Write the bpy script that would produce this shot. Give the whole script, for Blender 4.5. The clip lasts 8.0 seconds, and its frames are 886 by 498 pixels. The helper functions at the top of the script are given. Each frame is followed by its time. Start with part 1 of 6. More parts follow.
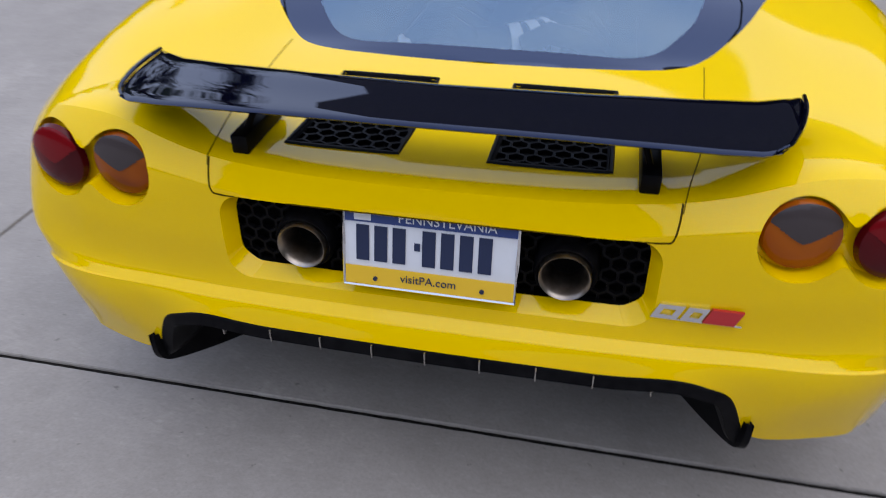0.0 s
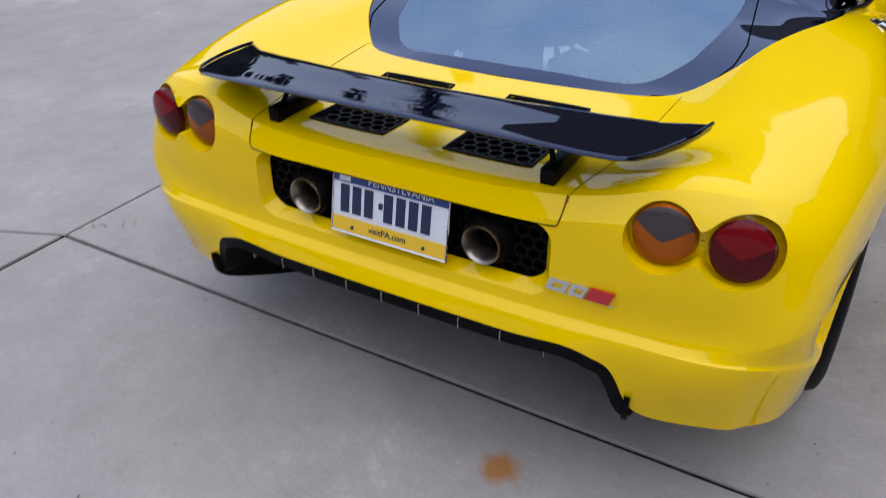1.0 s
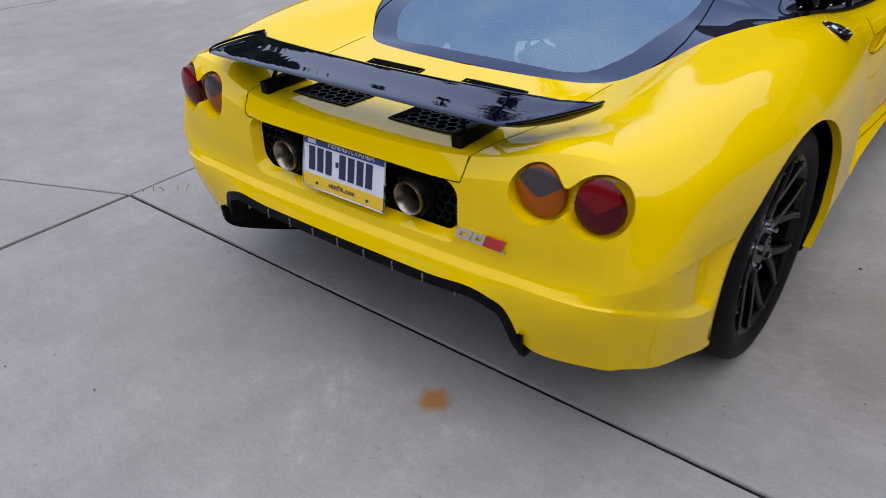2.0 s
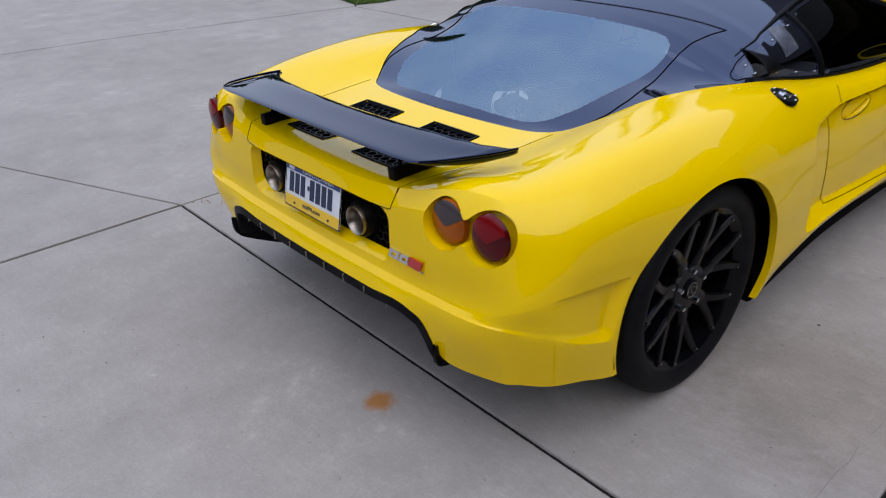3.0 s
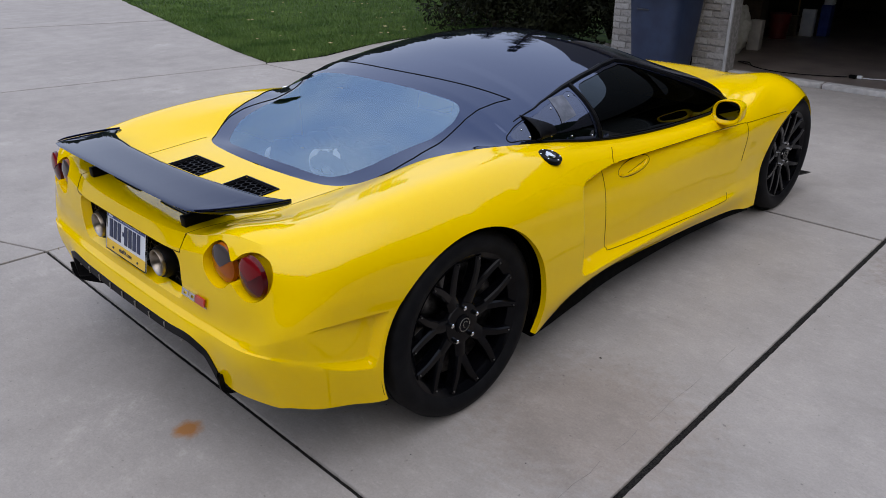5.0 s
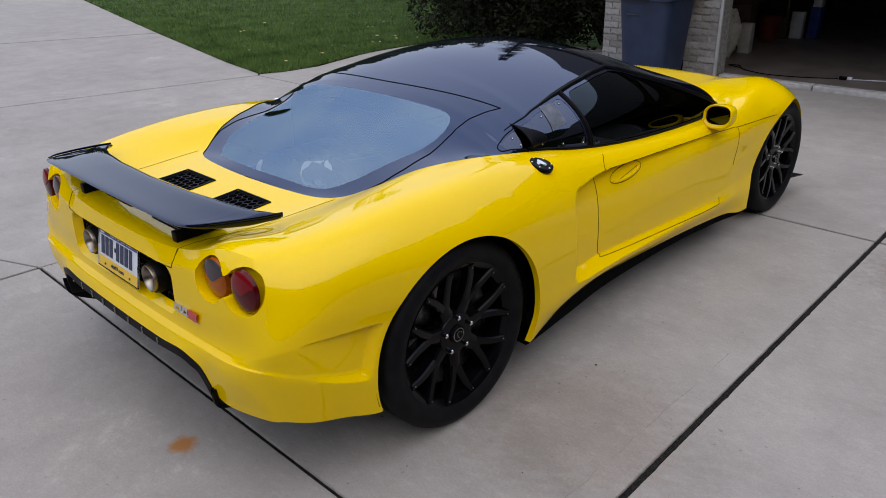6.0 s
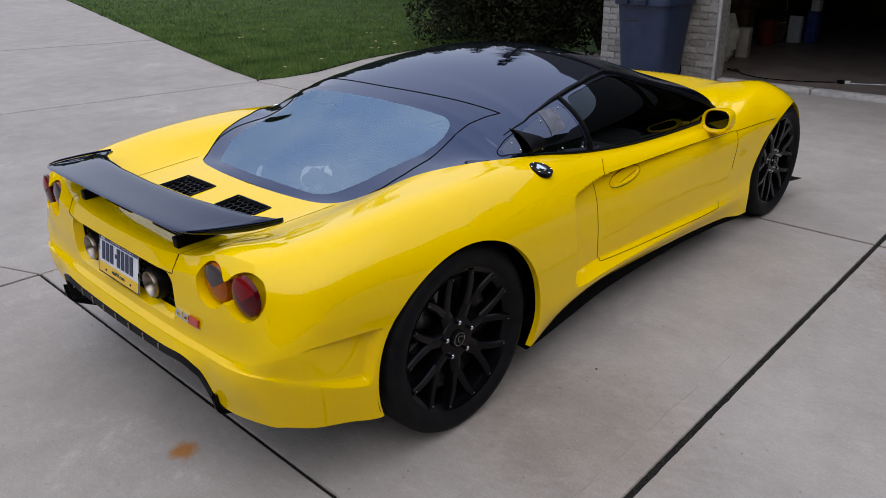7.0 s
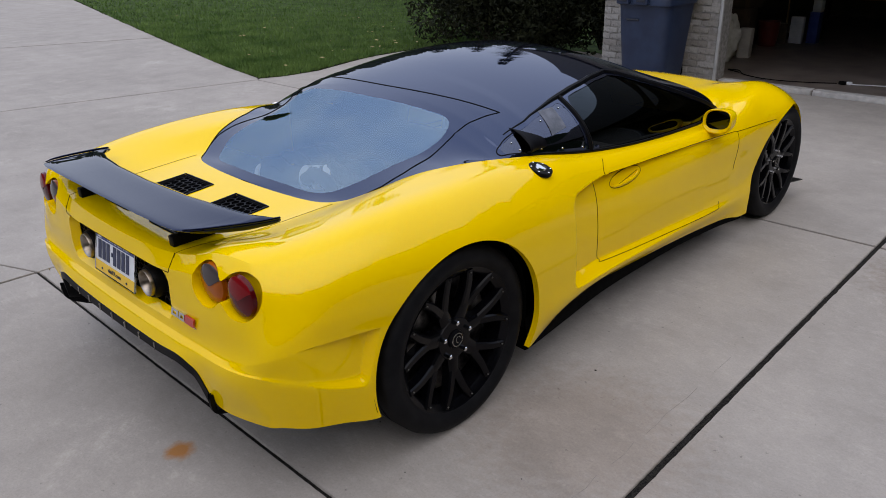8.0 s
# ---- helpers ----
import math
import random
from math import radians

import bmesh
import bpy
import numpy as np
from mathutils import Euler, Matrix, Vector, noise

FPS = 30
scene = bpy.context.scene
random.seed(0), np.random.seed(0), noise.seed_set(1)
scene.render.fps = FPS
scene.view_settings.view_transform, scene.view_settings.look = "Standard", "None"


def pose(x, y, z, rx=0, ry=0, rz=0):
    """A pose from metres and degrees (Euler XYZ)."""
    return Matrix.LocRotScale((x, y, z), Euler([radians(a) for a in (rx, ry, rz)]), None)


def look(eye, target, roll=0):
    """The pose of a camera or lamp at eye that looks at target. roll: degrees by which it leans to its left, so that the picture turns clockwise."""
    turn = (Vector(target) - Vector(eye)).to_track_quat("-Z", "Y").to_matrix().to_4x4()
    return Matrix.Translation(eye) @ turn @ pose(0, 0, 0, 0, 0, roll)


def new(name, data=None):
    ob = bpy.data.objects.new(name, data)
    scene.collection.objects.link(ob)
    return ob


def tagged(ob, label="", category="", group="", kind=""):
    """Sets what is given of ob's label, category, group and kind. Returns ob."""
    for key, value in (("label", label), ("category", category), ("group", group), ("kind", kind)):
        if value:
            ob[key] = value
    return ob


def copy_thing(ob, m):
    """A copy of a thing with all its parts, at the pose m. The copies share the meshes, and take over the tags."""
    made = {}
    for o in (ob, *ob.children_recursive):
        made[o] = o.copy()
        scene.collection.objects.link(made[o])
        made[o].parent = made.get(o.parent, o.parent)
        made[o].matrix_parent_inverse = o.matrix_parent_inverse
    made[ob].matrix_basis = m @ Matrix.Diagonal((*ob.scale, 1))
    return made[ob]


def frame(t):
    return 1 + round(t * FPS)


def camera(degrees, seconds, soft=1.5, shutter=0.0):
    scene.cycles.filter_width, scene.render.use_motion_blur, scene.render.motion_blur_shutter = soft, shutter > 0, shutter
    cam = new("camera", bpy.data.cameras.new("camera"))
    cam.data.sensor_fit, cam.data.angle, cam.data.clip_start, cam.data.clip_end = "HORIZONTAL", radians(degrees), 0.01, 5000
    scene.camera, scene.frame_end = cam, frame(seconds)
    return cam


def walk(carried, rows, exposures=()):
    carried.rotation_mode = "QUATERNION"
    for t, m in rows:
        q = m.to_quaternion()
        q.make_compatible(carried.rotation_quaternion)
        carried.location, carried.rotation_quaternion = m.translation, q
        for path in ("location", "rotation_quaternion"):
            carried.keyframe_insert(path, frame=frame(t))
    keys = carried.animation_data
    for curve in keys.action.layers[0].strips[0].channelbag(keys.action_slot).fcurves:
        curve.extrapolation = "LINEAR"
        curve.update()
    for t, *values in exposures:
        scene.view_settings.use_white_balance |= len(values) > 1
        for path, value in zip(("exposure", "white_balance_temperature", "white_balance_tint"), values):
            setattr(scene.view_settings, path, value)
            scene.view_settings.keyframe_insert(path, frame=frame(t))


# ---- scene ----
EXPOSURE = 0.0
# ---- camera and walk: seconds, eye, yaw, pitch, lean to the left ----
cam = camera(61.50, 8.0, soft=0.9, shutter=0.35)
ROWS = [
    (0, 0.2510, -1.0030, 1.3440, 12.540, -34.230, -0.390),
    (0.3, 0.4025, -1.0642, 1.3565, 19.720, -32.140, -1.590),
    (0.5, 0.4780, -1.1550, 1.3710, 18.900, -32.640, 1.230),
    (0.8, 0.6935, -1.1420, 1.4120, 27.310, -31.460, -1.510),
    (1, 0.8390, -1.1530, 1.4260, 30.960, -32.200, -1.400),
    (1.2, 0.9610, -1.1500, 1.4270, 36.480, -33.230, -3.160),
    (2.3, 1.5368, -1.1948, 1.4771, 43.123, -30.672, -1.738),
    (2.5, 1.6664, -1.1249, 1.5003, 46.793, -31.568, -1.881),
    (3, 1.8698, -1.0626, 1.5388, 49.434, -28.067, -2.357),
    (3.5, 2.0695, -1.0570, 1.5897, 47.093, -26.487, -0.706),
    (4, 2.2917, -0.9341, 1.6041, 46.194, -25.171, 0.420),
    (4.5, 2.4111, -0.8573, 1.6254, 46.832, -25.270, -0.413),
    (5, 2.4229, -0.8758, 1.6267, 44.959, -24.166, -0.351),
    (5.2, 2.4270, -0.8692, 1.6390, 45.138, -24.114, -0.628),
    (6.3, 2.4294, -0.8631, 1.6359, 44.659, -23.495, -1.498),
    (6.5, 2.4306, -0.8670, 1.6384, 44.848, -23.434, -1.615),
    (7, 2.4288, -0.8689, 1.6371, 44.573, -23.248, -1.469),
    (7.5, 2.4261, -0.8591, 1.6346, 44.789, -23.137, -1.301),
    (8, 2.4226, -0.8523, 1.6319, 44.616, -23.294, -1.207),
]
walk(cam, [(t, pose(x, y, z, 0, 0, yaw) @ pose(0, 0, 0, 90 + pitch) @ pose(0, 0, 0, 0, 0, roll)) for t, x, y, z, yaw, pitch, roll in ROWS],
     [(0.0, EXPOSURE + 0.21, 6850, 11), (1.2, EXPOSURE + 0.27, 6850, 11), (2.5, EXPOSURE + 0.17, 6900, 10), (4.5, EXPOSURE + 0.20, 7050, 10), (6.5, EXPOSURE + 0.17, 7350, 10), (8.0, EXPOSURE + 0.17, 7450, 10)])

# ---- world and sun: a bright, evenly clouded evening sky ----
world = bpy.data.worlds.new("sky")
scene.world = world
world.use_nodes = True
wt = world.node_tree
wt.nodes.clear()
w_out = wt.nodes.new("ShaderNodeOutputWorld")
w_bg = wt.nodes.new("ShaderNodeBackground")
w_sky = wt.nodes.new("ShaderNodeTexSky")
w_sky.sky_type = "NISHITA"
w_sky.sun_disc = False
w_sky.sun_elevation = radians(53)
w_sky.sun_rotation = radians(126)
w_sky.dust_density = 4.0
# an overcast dome: brightest overhead, dimmer and bluer towards the horizon
w_at = wt.nodes.new("ShaderNodeTexCoord")
w_xyz = wt.nodes.new("ShaderNodeSeparateXYZ")
w_dome = wt.nodes.new("ShaderNodeValToRGB")
w_dome.color_ramp.elements[0].position, w_dome.color_ramp.elements[0].color = 0.0, (0.62, 0.72, 0.96, 1)
w_dome.color_ramp.elements[1].position, w_dome.color_ramp.elements[1].color = 1.0, (1.08, 1.27, 1.74, 1)
half_way = w_dome.color_ramp.elements.new(0.5)
half_way.color = (0.80, 0.98, 1.44, 1)
w_mix = wt.nodes.new("ShaderNodeMix")
w_mix.data_type = "RGBA"
w_mix.inputs["Factor"].default_value = 0.85
w_gain = wt.nodes.new("ShaderNodeVectorMath")
w_gain.operation = "SCALE"
w_gain.inputs["Scale"].default_value = 10.0
wt.links.new(w_at.outputs["Generated"], w_xyz.inputs["Vector"])
wt.links.new(w_xyz.outputs["Z"], w_dome.inputs["Fac"])
wt.links.new(w_dome.outputs["Color"], w_gain.inputs["Vector"])
wt.links.new(w_gain.outputs["Vector"], w_mix.inputs["B"])
wt.links.new(w_sky.outputs["Color"], w_mix.inputs["A"])
wt.links.new(w_mix.outputs["Result"], w_bg.inputs["Color"])
wt.links.new(w_bg.outputs["Background"], w_out.inputs["Surface"])
w_bg.inputs["Strength"].default_value = 0.10

sun_data = bpy.data.lights.new("sun", "SUN")
sun_data.energy = 0.85
sun_data.angle = radians(80)
sun_data.color = (1.0, 0.94, 0.86)
sun = new("sun", sun_data)
sun.matrix_world = look((2.0, -1.4, 4.3), (0, 0, 0))

# ---- materials ----
def material(name, colour, rough=0.5, metal=0.0, coat=0.0, coat_rough=0.03, spec=0.5):
    m = bpy.data.materials.new(name)
    m.use_nodes = True
    b = m.node_tree.nodes["Principled BSDF"]
    b.inputs["Base Color"].default_value = (*colour, 1)
    b.inputs["Roughness"].default_value = rough
    b.inputs["Metallic"].default_value = metal
    b.inputs["Coat Weight"].default_value = coat
    b.inputs["Coat Roughness"].default_value = coat_rough
    b.inputs["Specular IOR Level"].default_value = spec
    return m


def bsdf(m):
    return m.node_tree.nodes["Principled BSDF"]


def noise_tex(m, scale, detail=4.0, rough=0.55, stretch=None):
    nt = m.node_tree
    n = nt.nodes.new("ShaderNodeTexNoise")
    n.inputs["Scale"].default_value = scale
    n.inputs["Detail"].default_value = detail
    n.inputs["Roughness"].default_value = rough
    c = nt.nodes.new("ShaderNodeTexCoord")
    if stretch:
        mp = nt.nodes.new("ShaderNodeMapping")
        mp.inputs["Scale"].default_value = stretch
        nt.links.new(c.outputs["Object"], mp.inputs["Vector"])
        nt.links.new(mp.outputs["Vector"], n.inputs["Vector"])
    else:
        nt.links.new(c.outputs["Object"], n.inputs["Vector"])
    return n.outputs["Fac"]


def ramp(m, src, stops):
    r = m.node_tree.nodes.new("ShaderNodeValToRGB")
    while len(r.color_ramp.elements) < len(stops):
        r.color_ramp.elements.new(0.5)
    for e, (p, c) in zip(r.color_ramp.elements, stops):
        e.position = p
        e.color = (*c, 1) if isinstance(c, tuple) else (c, c, c, 1)
    m.node_tree.links.new(src, r.inputs["Fac"])
    return r.outputs["Color"]


def mixed(m, a, b, fac, mode="MIX"):
    x = m.node_tree.nodes.new("ShaderNodeMix")
    x.data_type, x.blend_type = "RGBA", mode
    for key, v in (("A", a), ("B", b), ("Factor", fac)):
        if isinstance(v, (int, float)):
            x.inputs[key].default_value = v
        elif isinstance(v, tuple):
            x.inputs[key].default_value = (*v, 1)
        else:
            m.node_tree.links.new(v, x.inputs[key])
    return x.outputs["Result"]


def set_in(m, key, src):
    m.node_tree.links.new(src, bsdf(m).inputs[key])


def bumped(m, src, strength=0.2, distance=0.01):
    b = m.node_tree.nodes.new("ShaderNodeBump")
    b.inputs["Strength"].default_value = strength
    b.inputs["Distance"].default_value = distance
    m.node_tree.links.new(src, b.inputs["Height"])
    m.node_tree.links.new(b.outputs["Normal"], bsdf(m).inputs["Normal"])


def object_random(m):
    return m.node_tree.nodes.new("ShaderNodeObjectInfo").outputs["Random"]


def speckled(m, low, high, scale, detail=5.0, stops=(0.35, 0.65)):
    set_in(m, "Base Color", ramp(m, noise_tex(m, scale, detail), [(stops[0], low), (stops[1], high)]))
    return m


YELLOW = material("yellow_paint", (0.89, 0.57, 0.0), 0.5, 0.0, 1.0, 0.05, 0.0)
bsdf(YELLOW).inputs["Coat IOR"].default_value = 1.39
set_in(YELLOW, "Base Color", ramp(YELLOW, noise_tex(YELLOW, 3.0, 3.0), [(0.3, (0.88, 0.566, 0.0)), (0.7, (0.90, 0.583, 0.0))]))
bumped(YELLOW, noise_tex(YELLOW, 900.0, 2.0), 0.02, 0.0005)
BLACK_PAINT = material("black_paint", (0.004, 0.005, 0.010), 0.02, 0.0, 0.0, 0.02, 0.9)
# the sky's blue is put into the sheen of the black paints
bsdf(BLACK_PAINT).inputs["Specular Tint"].default_value = (0.44, 0.58, 1.0, 1)
bsdf(BLACK_PAINT).inputs["IOR"].default_value = 1.62
bumped(BLACK_PAINT, noise_tex(BLACK_PAINT, 700.0, 2.0), 0.015, 0.0004)
WING_BLACK = material("wing_lacquer", (0.0012, 0.0015, 0.006), 0.02, 0.0, 0.0, 0.015, 0.52)
bsdf(WING_BLACK).inputs["Specular Tint"].default_value = (0.31, 0.46, 1.0, 1)
SATIN_BLACK = speckled(material("satin_black", (0.006, 0.006, 0.007), 0.4, spec=0.07), (0.002, 0.002, 0.003), (0.006, 0.006, 0.007), 40)
RIM_BLACK = speckled(material("rim_black", (0.002, 0.002, 0.003), 0.18, spec=0.15), (0.001, 0.001, 0.002), (0.003, 0.003, 0.004), 25)
MATT_BLACK = speckled(material("matt_black", (0.006, 0.006, 0.006), 0.8, spec=0.03), (0.002, 0.002, 0.002), (0.005, 0.005, 0.005), 30)
GAP = material("shut_line", (0.07, 0.04, 0.002), 0.9, spec=0.05)
SOFT_GAP = material("shallow_gap", (0.24, 0.145, 0.002), 0.8, spec=0.05)
RUBBER = material("tyre_rubber", (0.02, 0.02, 0.021), 0.55, spec=0.12)
speckled(RUBBER, (0.003, 0.003, 0.004), (0.007, 0.007, 0.008), 18, 8)
bumped(RUBBER, noise_tex(RUBBER, 120.0, 4.0), 0.15, 0.002)
STEEL = material("brushed_steel", (0.42, 0.40, 0.375), 0.28, 1.0)
set_in(STEEL, "Roughness", ramp(STEEL, noise_tex(STEEL, 60, 6), [(0.3, 0.18), (0.7, 0.42)]))
EXHAUST = speckled(material("heat_stained_steel", (0.3, 0.26, 0.22), 0.32, 1.0), (0.20, 0.165, 0.13), (0.36, 0.32, 0.28), 30)
DARK_STEEL = speckled(material("dark_steel", (0.10, 0.095, 0.09), 0.3, 1.0), (0.05, 0.048, 0.046), (0.16, 0.155, 0.15), 40)
CLEAR_INSET = speckled(material("clear_inset", (0.08, 0.09, 0.11), 0.1, spec=0.4), (0.05, 0.055, 0.07), (0.10, 0.105, 0.13), 25)
CHROME = material("chrome", (0.75, 0.75, 0.76), 0.1, 1.0)
ALLOY = speckled(material("cast_alloy", (0.5, 0.5, 0.5), 0.4, 0.9), (0.35, 0.35, 0.36), (0.6, 0.6, 0.6), 12)
RED_LENS = material("red_lens", (0.175, 0.005, 0.008), 0.12, 0.0, 1.0, 0.02)
DARK_RED_LENS = material("dark_red_lens", (0.11, 0.003, 0.005), 0.12, 0.0, 1.0, 0.02)
AMBER_LENS = material("amber_lens", (0.15, 0.030, 0.001), 0.12, 0.0, 1.0, 0.02)
SMOKE_LENS = material("smoked_clear_lens", (0.062, 0.050, 0.050), 0.1, 0.0, 1.0, 0.02)
set_in(DARK_RED_LENS, "Base Color", ramp(DARK_RED_LENS, noise_tex(DARK_RED_LENS, 9.0, 1.0), [(0.35, (0.060, 0.002, 0.004)), (0.62, (0.125, 0.003, 0.006))]))
set_in(AMBER_LENS, "Base Color", ramp(AMBER_LENS, noise_tex(AMBER_LENS, 10.0, 1.0), [(0.35, (0.20, 0.040, 0.002)), (0.65, (0.38, 0.090, 0.004))]))
for lens_material in (RED_LENS, DARK_RED_LENS, AMBER_LENS, SMOKE_LENS):
    bsdf(lens_material).inputs["Coat IOR"].default_value = 1.16
    bsdf(lens_material).inputs["Specular IOR Level"].default_value = 0.15
    bumped(lens_material, noise_tex(lens_material, 160.0, 1.0), 0.12, 0.002)
PLATE_WHITE = speckled(material("plate_white", (0.75, 0.77, 0.80), 0.35), (0.70, 0.72, 0.76), (0.78, 0.79, 0.82), 8)
PLATE_BLUE = material("plate_blue", (0.03, 0.06, 0.22), 0.35)
PLATE_YELLOW = material("plate_yellow", (0.85, 0.52, 0.03), 0.35)
INK = material("plate_ink", (0.015, 0.025, 0.07), 0.4)
BADGE_RED = material("badge_red", (0.55, 0.015, 0.02), 0.3, 0.2, 0.6)
CALIPER = material("caliper_yellow", (0.75, 0.50, 0.01), 0.4)


def glass(name, tint, through_it, index=1.6, low=(0.49, 0.70, 0.94), high=(0.66, 0.85, 1.0)):
    """Thin car glass: tinted see-through, with gloss by its angle."""
    m = bpy.data.materials.new(name)
    m.use_nodes = True
    nt = m.node_tree
    nt.nodes.clear()
    out = nt.nodes.new("ShaderNodeOutputMaterial")
    tr = nt.nodes.new("ShaderNodeBsdfTransparent")
    tr.inputs["Color"].default_value = (*[c * through_it for c in tint], 1)
    gl = nt.nodes.new("ShaderNodeBsdfGlossy")
    gl.inputs["Roughness"].default_value = 0.015
    # uneven blue tint in the gloss, for the sky's colour and soft highlights
    gloss_noise = nt.nodes.new("ShaderNodeTexNoise")
    gloss_noise.inputs["Scale"].default_value = 3.5
    gloss_noise.inputs["Detail"].default_value = 4.0
    tone = nt.nodes.new("ShaderNodeValToRGB")
    tone.color_ramp.elements[0].position, tone.color_ramp.elements[0].color = 0.36, (*low, 1)
    tone.color_ramp.elements[1].position, tone.color_ramp.elements[1].color = 0.66, (*high, 1)
    at_ = nt.nodes.new("ShaderNodeTexCoord")
    nt.links.new(at_.outputs["Object"], gloss_noise.inputs["Vector"])
    nt.links.new(gloss_noise.outputs["Fac"], tone.inputs["Fac"])
    nt.links.new(tone.outputs["Color"], gl.inputs["Color"])
    fr = nt.nodes.new("ShaderNodeFresnel")
    fr.inputs["IOR"].default_value = index
    mx = nt.nodes.new("ShaderNodeMixShader")
    nt.links.new(fr.outputs["Fac"], mx.inputs["Fac"])
    nt.links.new(tr.outputs["BSDF"], mx.inputs[1])
    nt.links.new(gl.outputs["BSDF"], mx.inputs[2])
    nt.links.new(mx.outputs["Shader"], out.inputs["Surface"])
    return m


REAR_GLASS = glass("rear_glass", (0.80, 0.92, 1.0), 0.92, 3.3)
QUARTER_GLASS = glass("quarter_glass", (0.85, 0.9, 1.0), 0.12, 2.2, (0.60, 0.66, 0.86), (0.70, 0.76, 0.95))
SIDE_GLASS = glass("side_glass", (0.8, 0.85, 0.9), 0.03, 1.34, (0.60, 0.72, 0.80), (0.75, 0.86, 0.92))

# mirror colour kept dark to stand in for reflected trees
glass_mirror = material("mirror_glass", (0.045, 0.05, 0.06), 0.02, 1.0)
CONCRETE = material("concrete", (0.40, 0.375, 0.36), 0.85, spec=0.3)
c_big = ramp(CONCRETE, noise_tex(CONCRETE, 0.55, 5.0, 0.6), [(0.3, (0.292, 0.265, 0.240)), (0.7, (0.352, 0.321, 0.292))])
c_mid = ramp(CONCRETE, noise_tex(CONCRETE, 3.2, 9.0, 0.72), [(0.30, 0.84), (0.5, 0.97), (0.68, 1.09)])
c_pale = ramp(CONCRETE, noise_tex(CONCRETE, 1.7, 10.0, 0.78), [(0.56, 1.0), (0.64, 1.16)])
c_fine = ramp(CONCRETE, noise_tex(CONCRETE, 110.0, 6.0, 0.75), [(0.28, 0.85), (0.5, 0.99), (0.70, 1.08)])
c_grit = ramp(CONCRETE, noise_tex(CONCRETE, 40.0, 5.0, 0.7, (0.6, 1.2, 1.0)), [(0.34, 0.95), (0.58, 1.0), (0.68, 1.10)])
c_pit = ramp(CONCRETE, noise_tex(CONCRETE, 38.0, 3.0, 0.5), [(0.24, 0.62), (0.31, 1.0)])
c_all = mixed(CONCRETE, mixed(CONCRETE, mixed(CONCRETE, c_big, c_mid, 1.0, "MULTIPLY"), c_pale, 1.0, "MULTIPLY"), c_grit, 1.0, "MULTIPLY")
c_all = mixed(CONCRETE, mixed(CONCRETE, c_all, c_fine, 1.0, "MULTIPLY"), c_pit, 1.0, "MULTIPLY")


def stain(m, x, y, reach, ragged):
    """How strongly a round, ragged stain about x, y covers the surface: 1 in its middle, 0 outside."""
    nt = m.node_tree
    at = nt.nodes.new("ShaderNodeTexCoord")
    far_ = nt.nodes.new("ShaderNodeVectorMath")
    far_.operation = "DISTANCE"
    far_.inputs[1].default_value = (x, y, 0)
    nt.links.new(at.outputs["Object"], far_.inputs[0])
    add = nt.nodes.new("ShaderNodeMath")
    add.operation = "MULTIPLY_ADD"
    add.inputs[1].default_value = ragged
    nt.links.new(noise_tex(m, 26.0, 6.0, 0.65), add.inputs[0])
    nt.links.new(far_.outputs["Value"], add.inputs[2])
    return ramp(m, add.outputs["Value"], [(ragged * .5 + reach * .45, 1.0), (ragged * .5 + reach, 0.0)])


# a rust stain, a faint ring of it, and old brown drips
rusty = mixed(CONCRETE, c_all, (0.33, 0.145, 0.045), stain(CONCRETE, .303, -.013, .060, .05))
rusty = mixed(CONCRETE, rusty, mixed(CONCRETE, rusty, (0.62, 0.50, 0.42), 1.0, "MULTIPLY"), mixed(CONCRETE, (0.0, 0.0, 0.0), stain(CONCRETE, 2.1, 3.2, .9, .8), 0.45))
rusty = mixed(CONCRETE, rusty, mixed(CONCRETE, rusty, (0.70, 0.60, 0.52), 1.0, "MULTIPLY"), mixed(CONCRETE, (0.0, 0.0, 0.0), stain(CONCRETE, 1.25, 1.0, .5, .6), 0.5))
set_in(CONCRETE, "Base Color", rusty)
bumped(CONCRETE, noise_tex(CONCRETE, 160.0, 8.0, 0.75), 0.14, 0.003)
JOINT = speckled(material("joint_filler", (0.02, 0.018, 0.016), 0.95, spec=0.1), (0.003, 0.003, 0.003), (0.034, 0.031, 0.028), 170, 5)
bumped(JOINT, noise_tex(JOINT, 240.0, 4.0, 0.8), 0.9, 0.006)
CRACK = speckled(material("crack_dirt", (0.12, 0.11, 0.10), 0.95, spec=0.1), (0.15, 0.136, 0.126), (0.24, 0.22, 0.20), 30)
SOIL = speckled(material("lawn_soil", (0.04, 0.06, 0.015), 0.95, spec=0.1), (0.02, 0.035, 0.010), (0.05, 0.085, 0.020), 4, 8)

GRASS = speckled(material("grass", (0.045, 0.11, 0.015), 0.7, spec=0.2), (0.045, 0.095, 0.016), (0.115, 0.185, 0.045), 1.6, 7)
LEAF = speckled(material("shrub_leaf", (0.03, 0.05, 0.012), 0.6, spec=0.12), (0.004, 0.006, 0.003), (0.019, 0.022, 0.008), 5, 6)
NEEDLE = speckled(material("conifer_needle", (0.02, 0.032, 0.014), 0.7, spec=0.2), (0.012, 0.020, 0.009), (0.03, 0.045, 0.020), 3, 5)
LEAF_DRY = speckled(material("dry_leaf", (0.30, 0.22, 0.09), 0.8), (0.20, 0.14, 0.06), (0.42, 0.34, 0.16), 6)
BARK = speckled(material("bark", (0.06, 0.045, 0.03), 0.9), (0.035, 0.026, 0.02), (0.09, 0.07, 0.05), 20)
MORTAR = speckled(material("mortar", (0.36, 0.345, 0.325), 0.95), (0.20, 0.188, 0.176), (0.34, 0.325, 0.31), 22, 7)
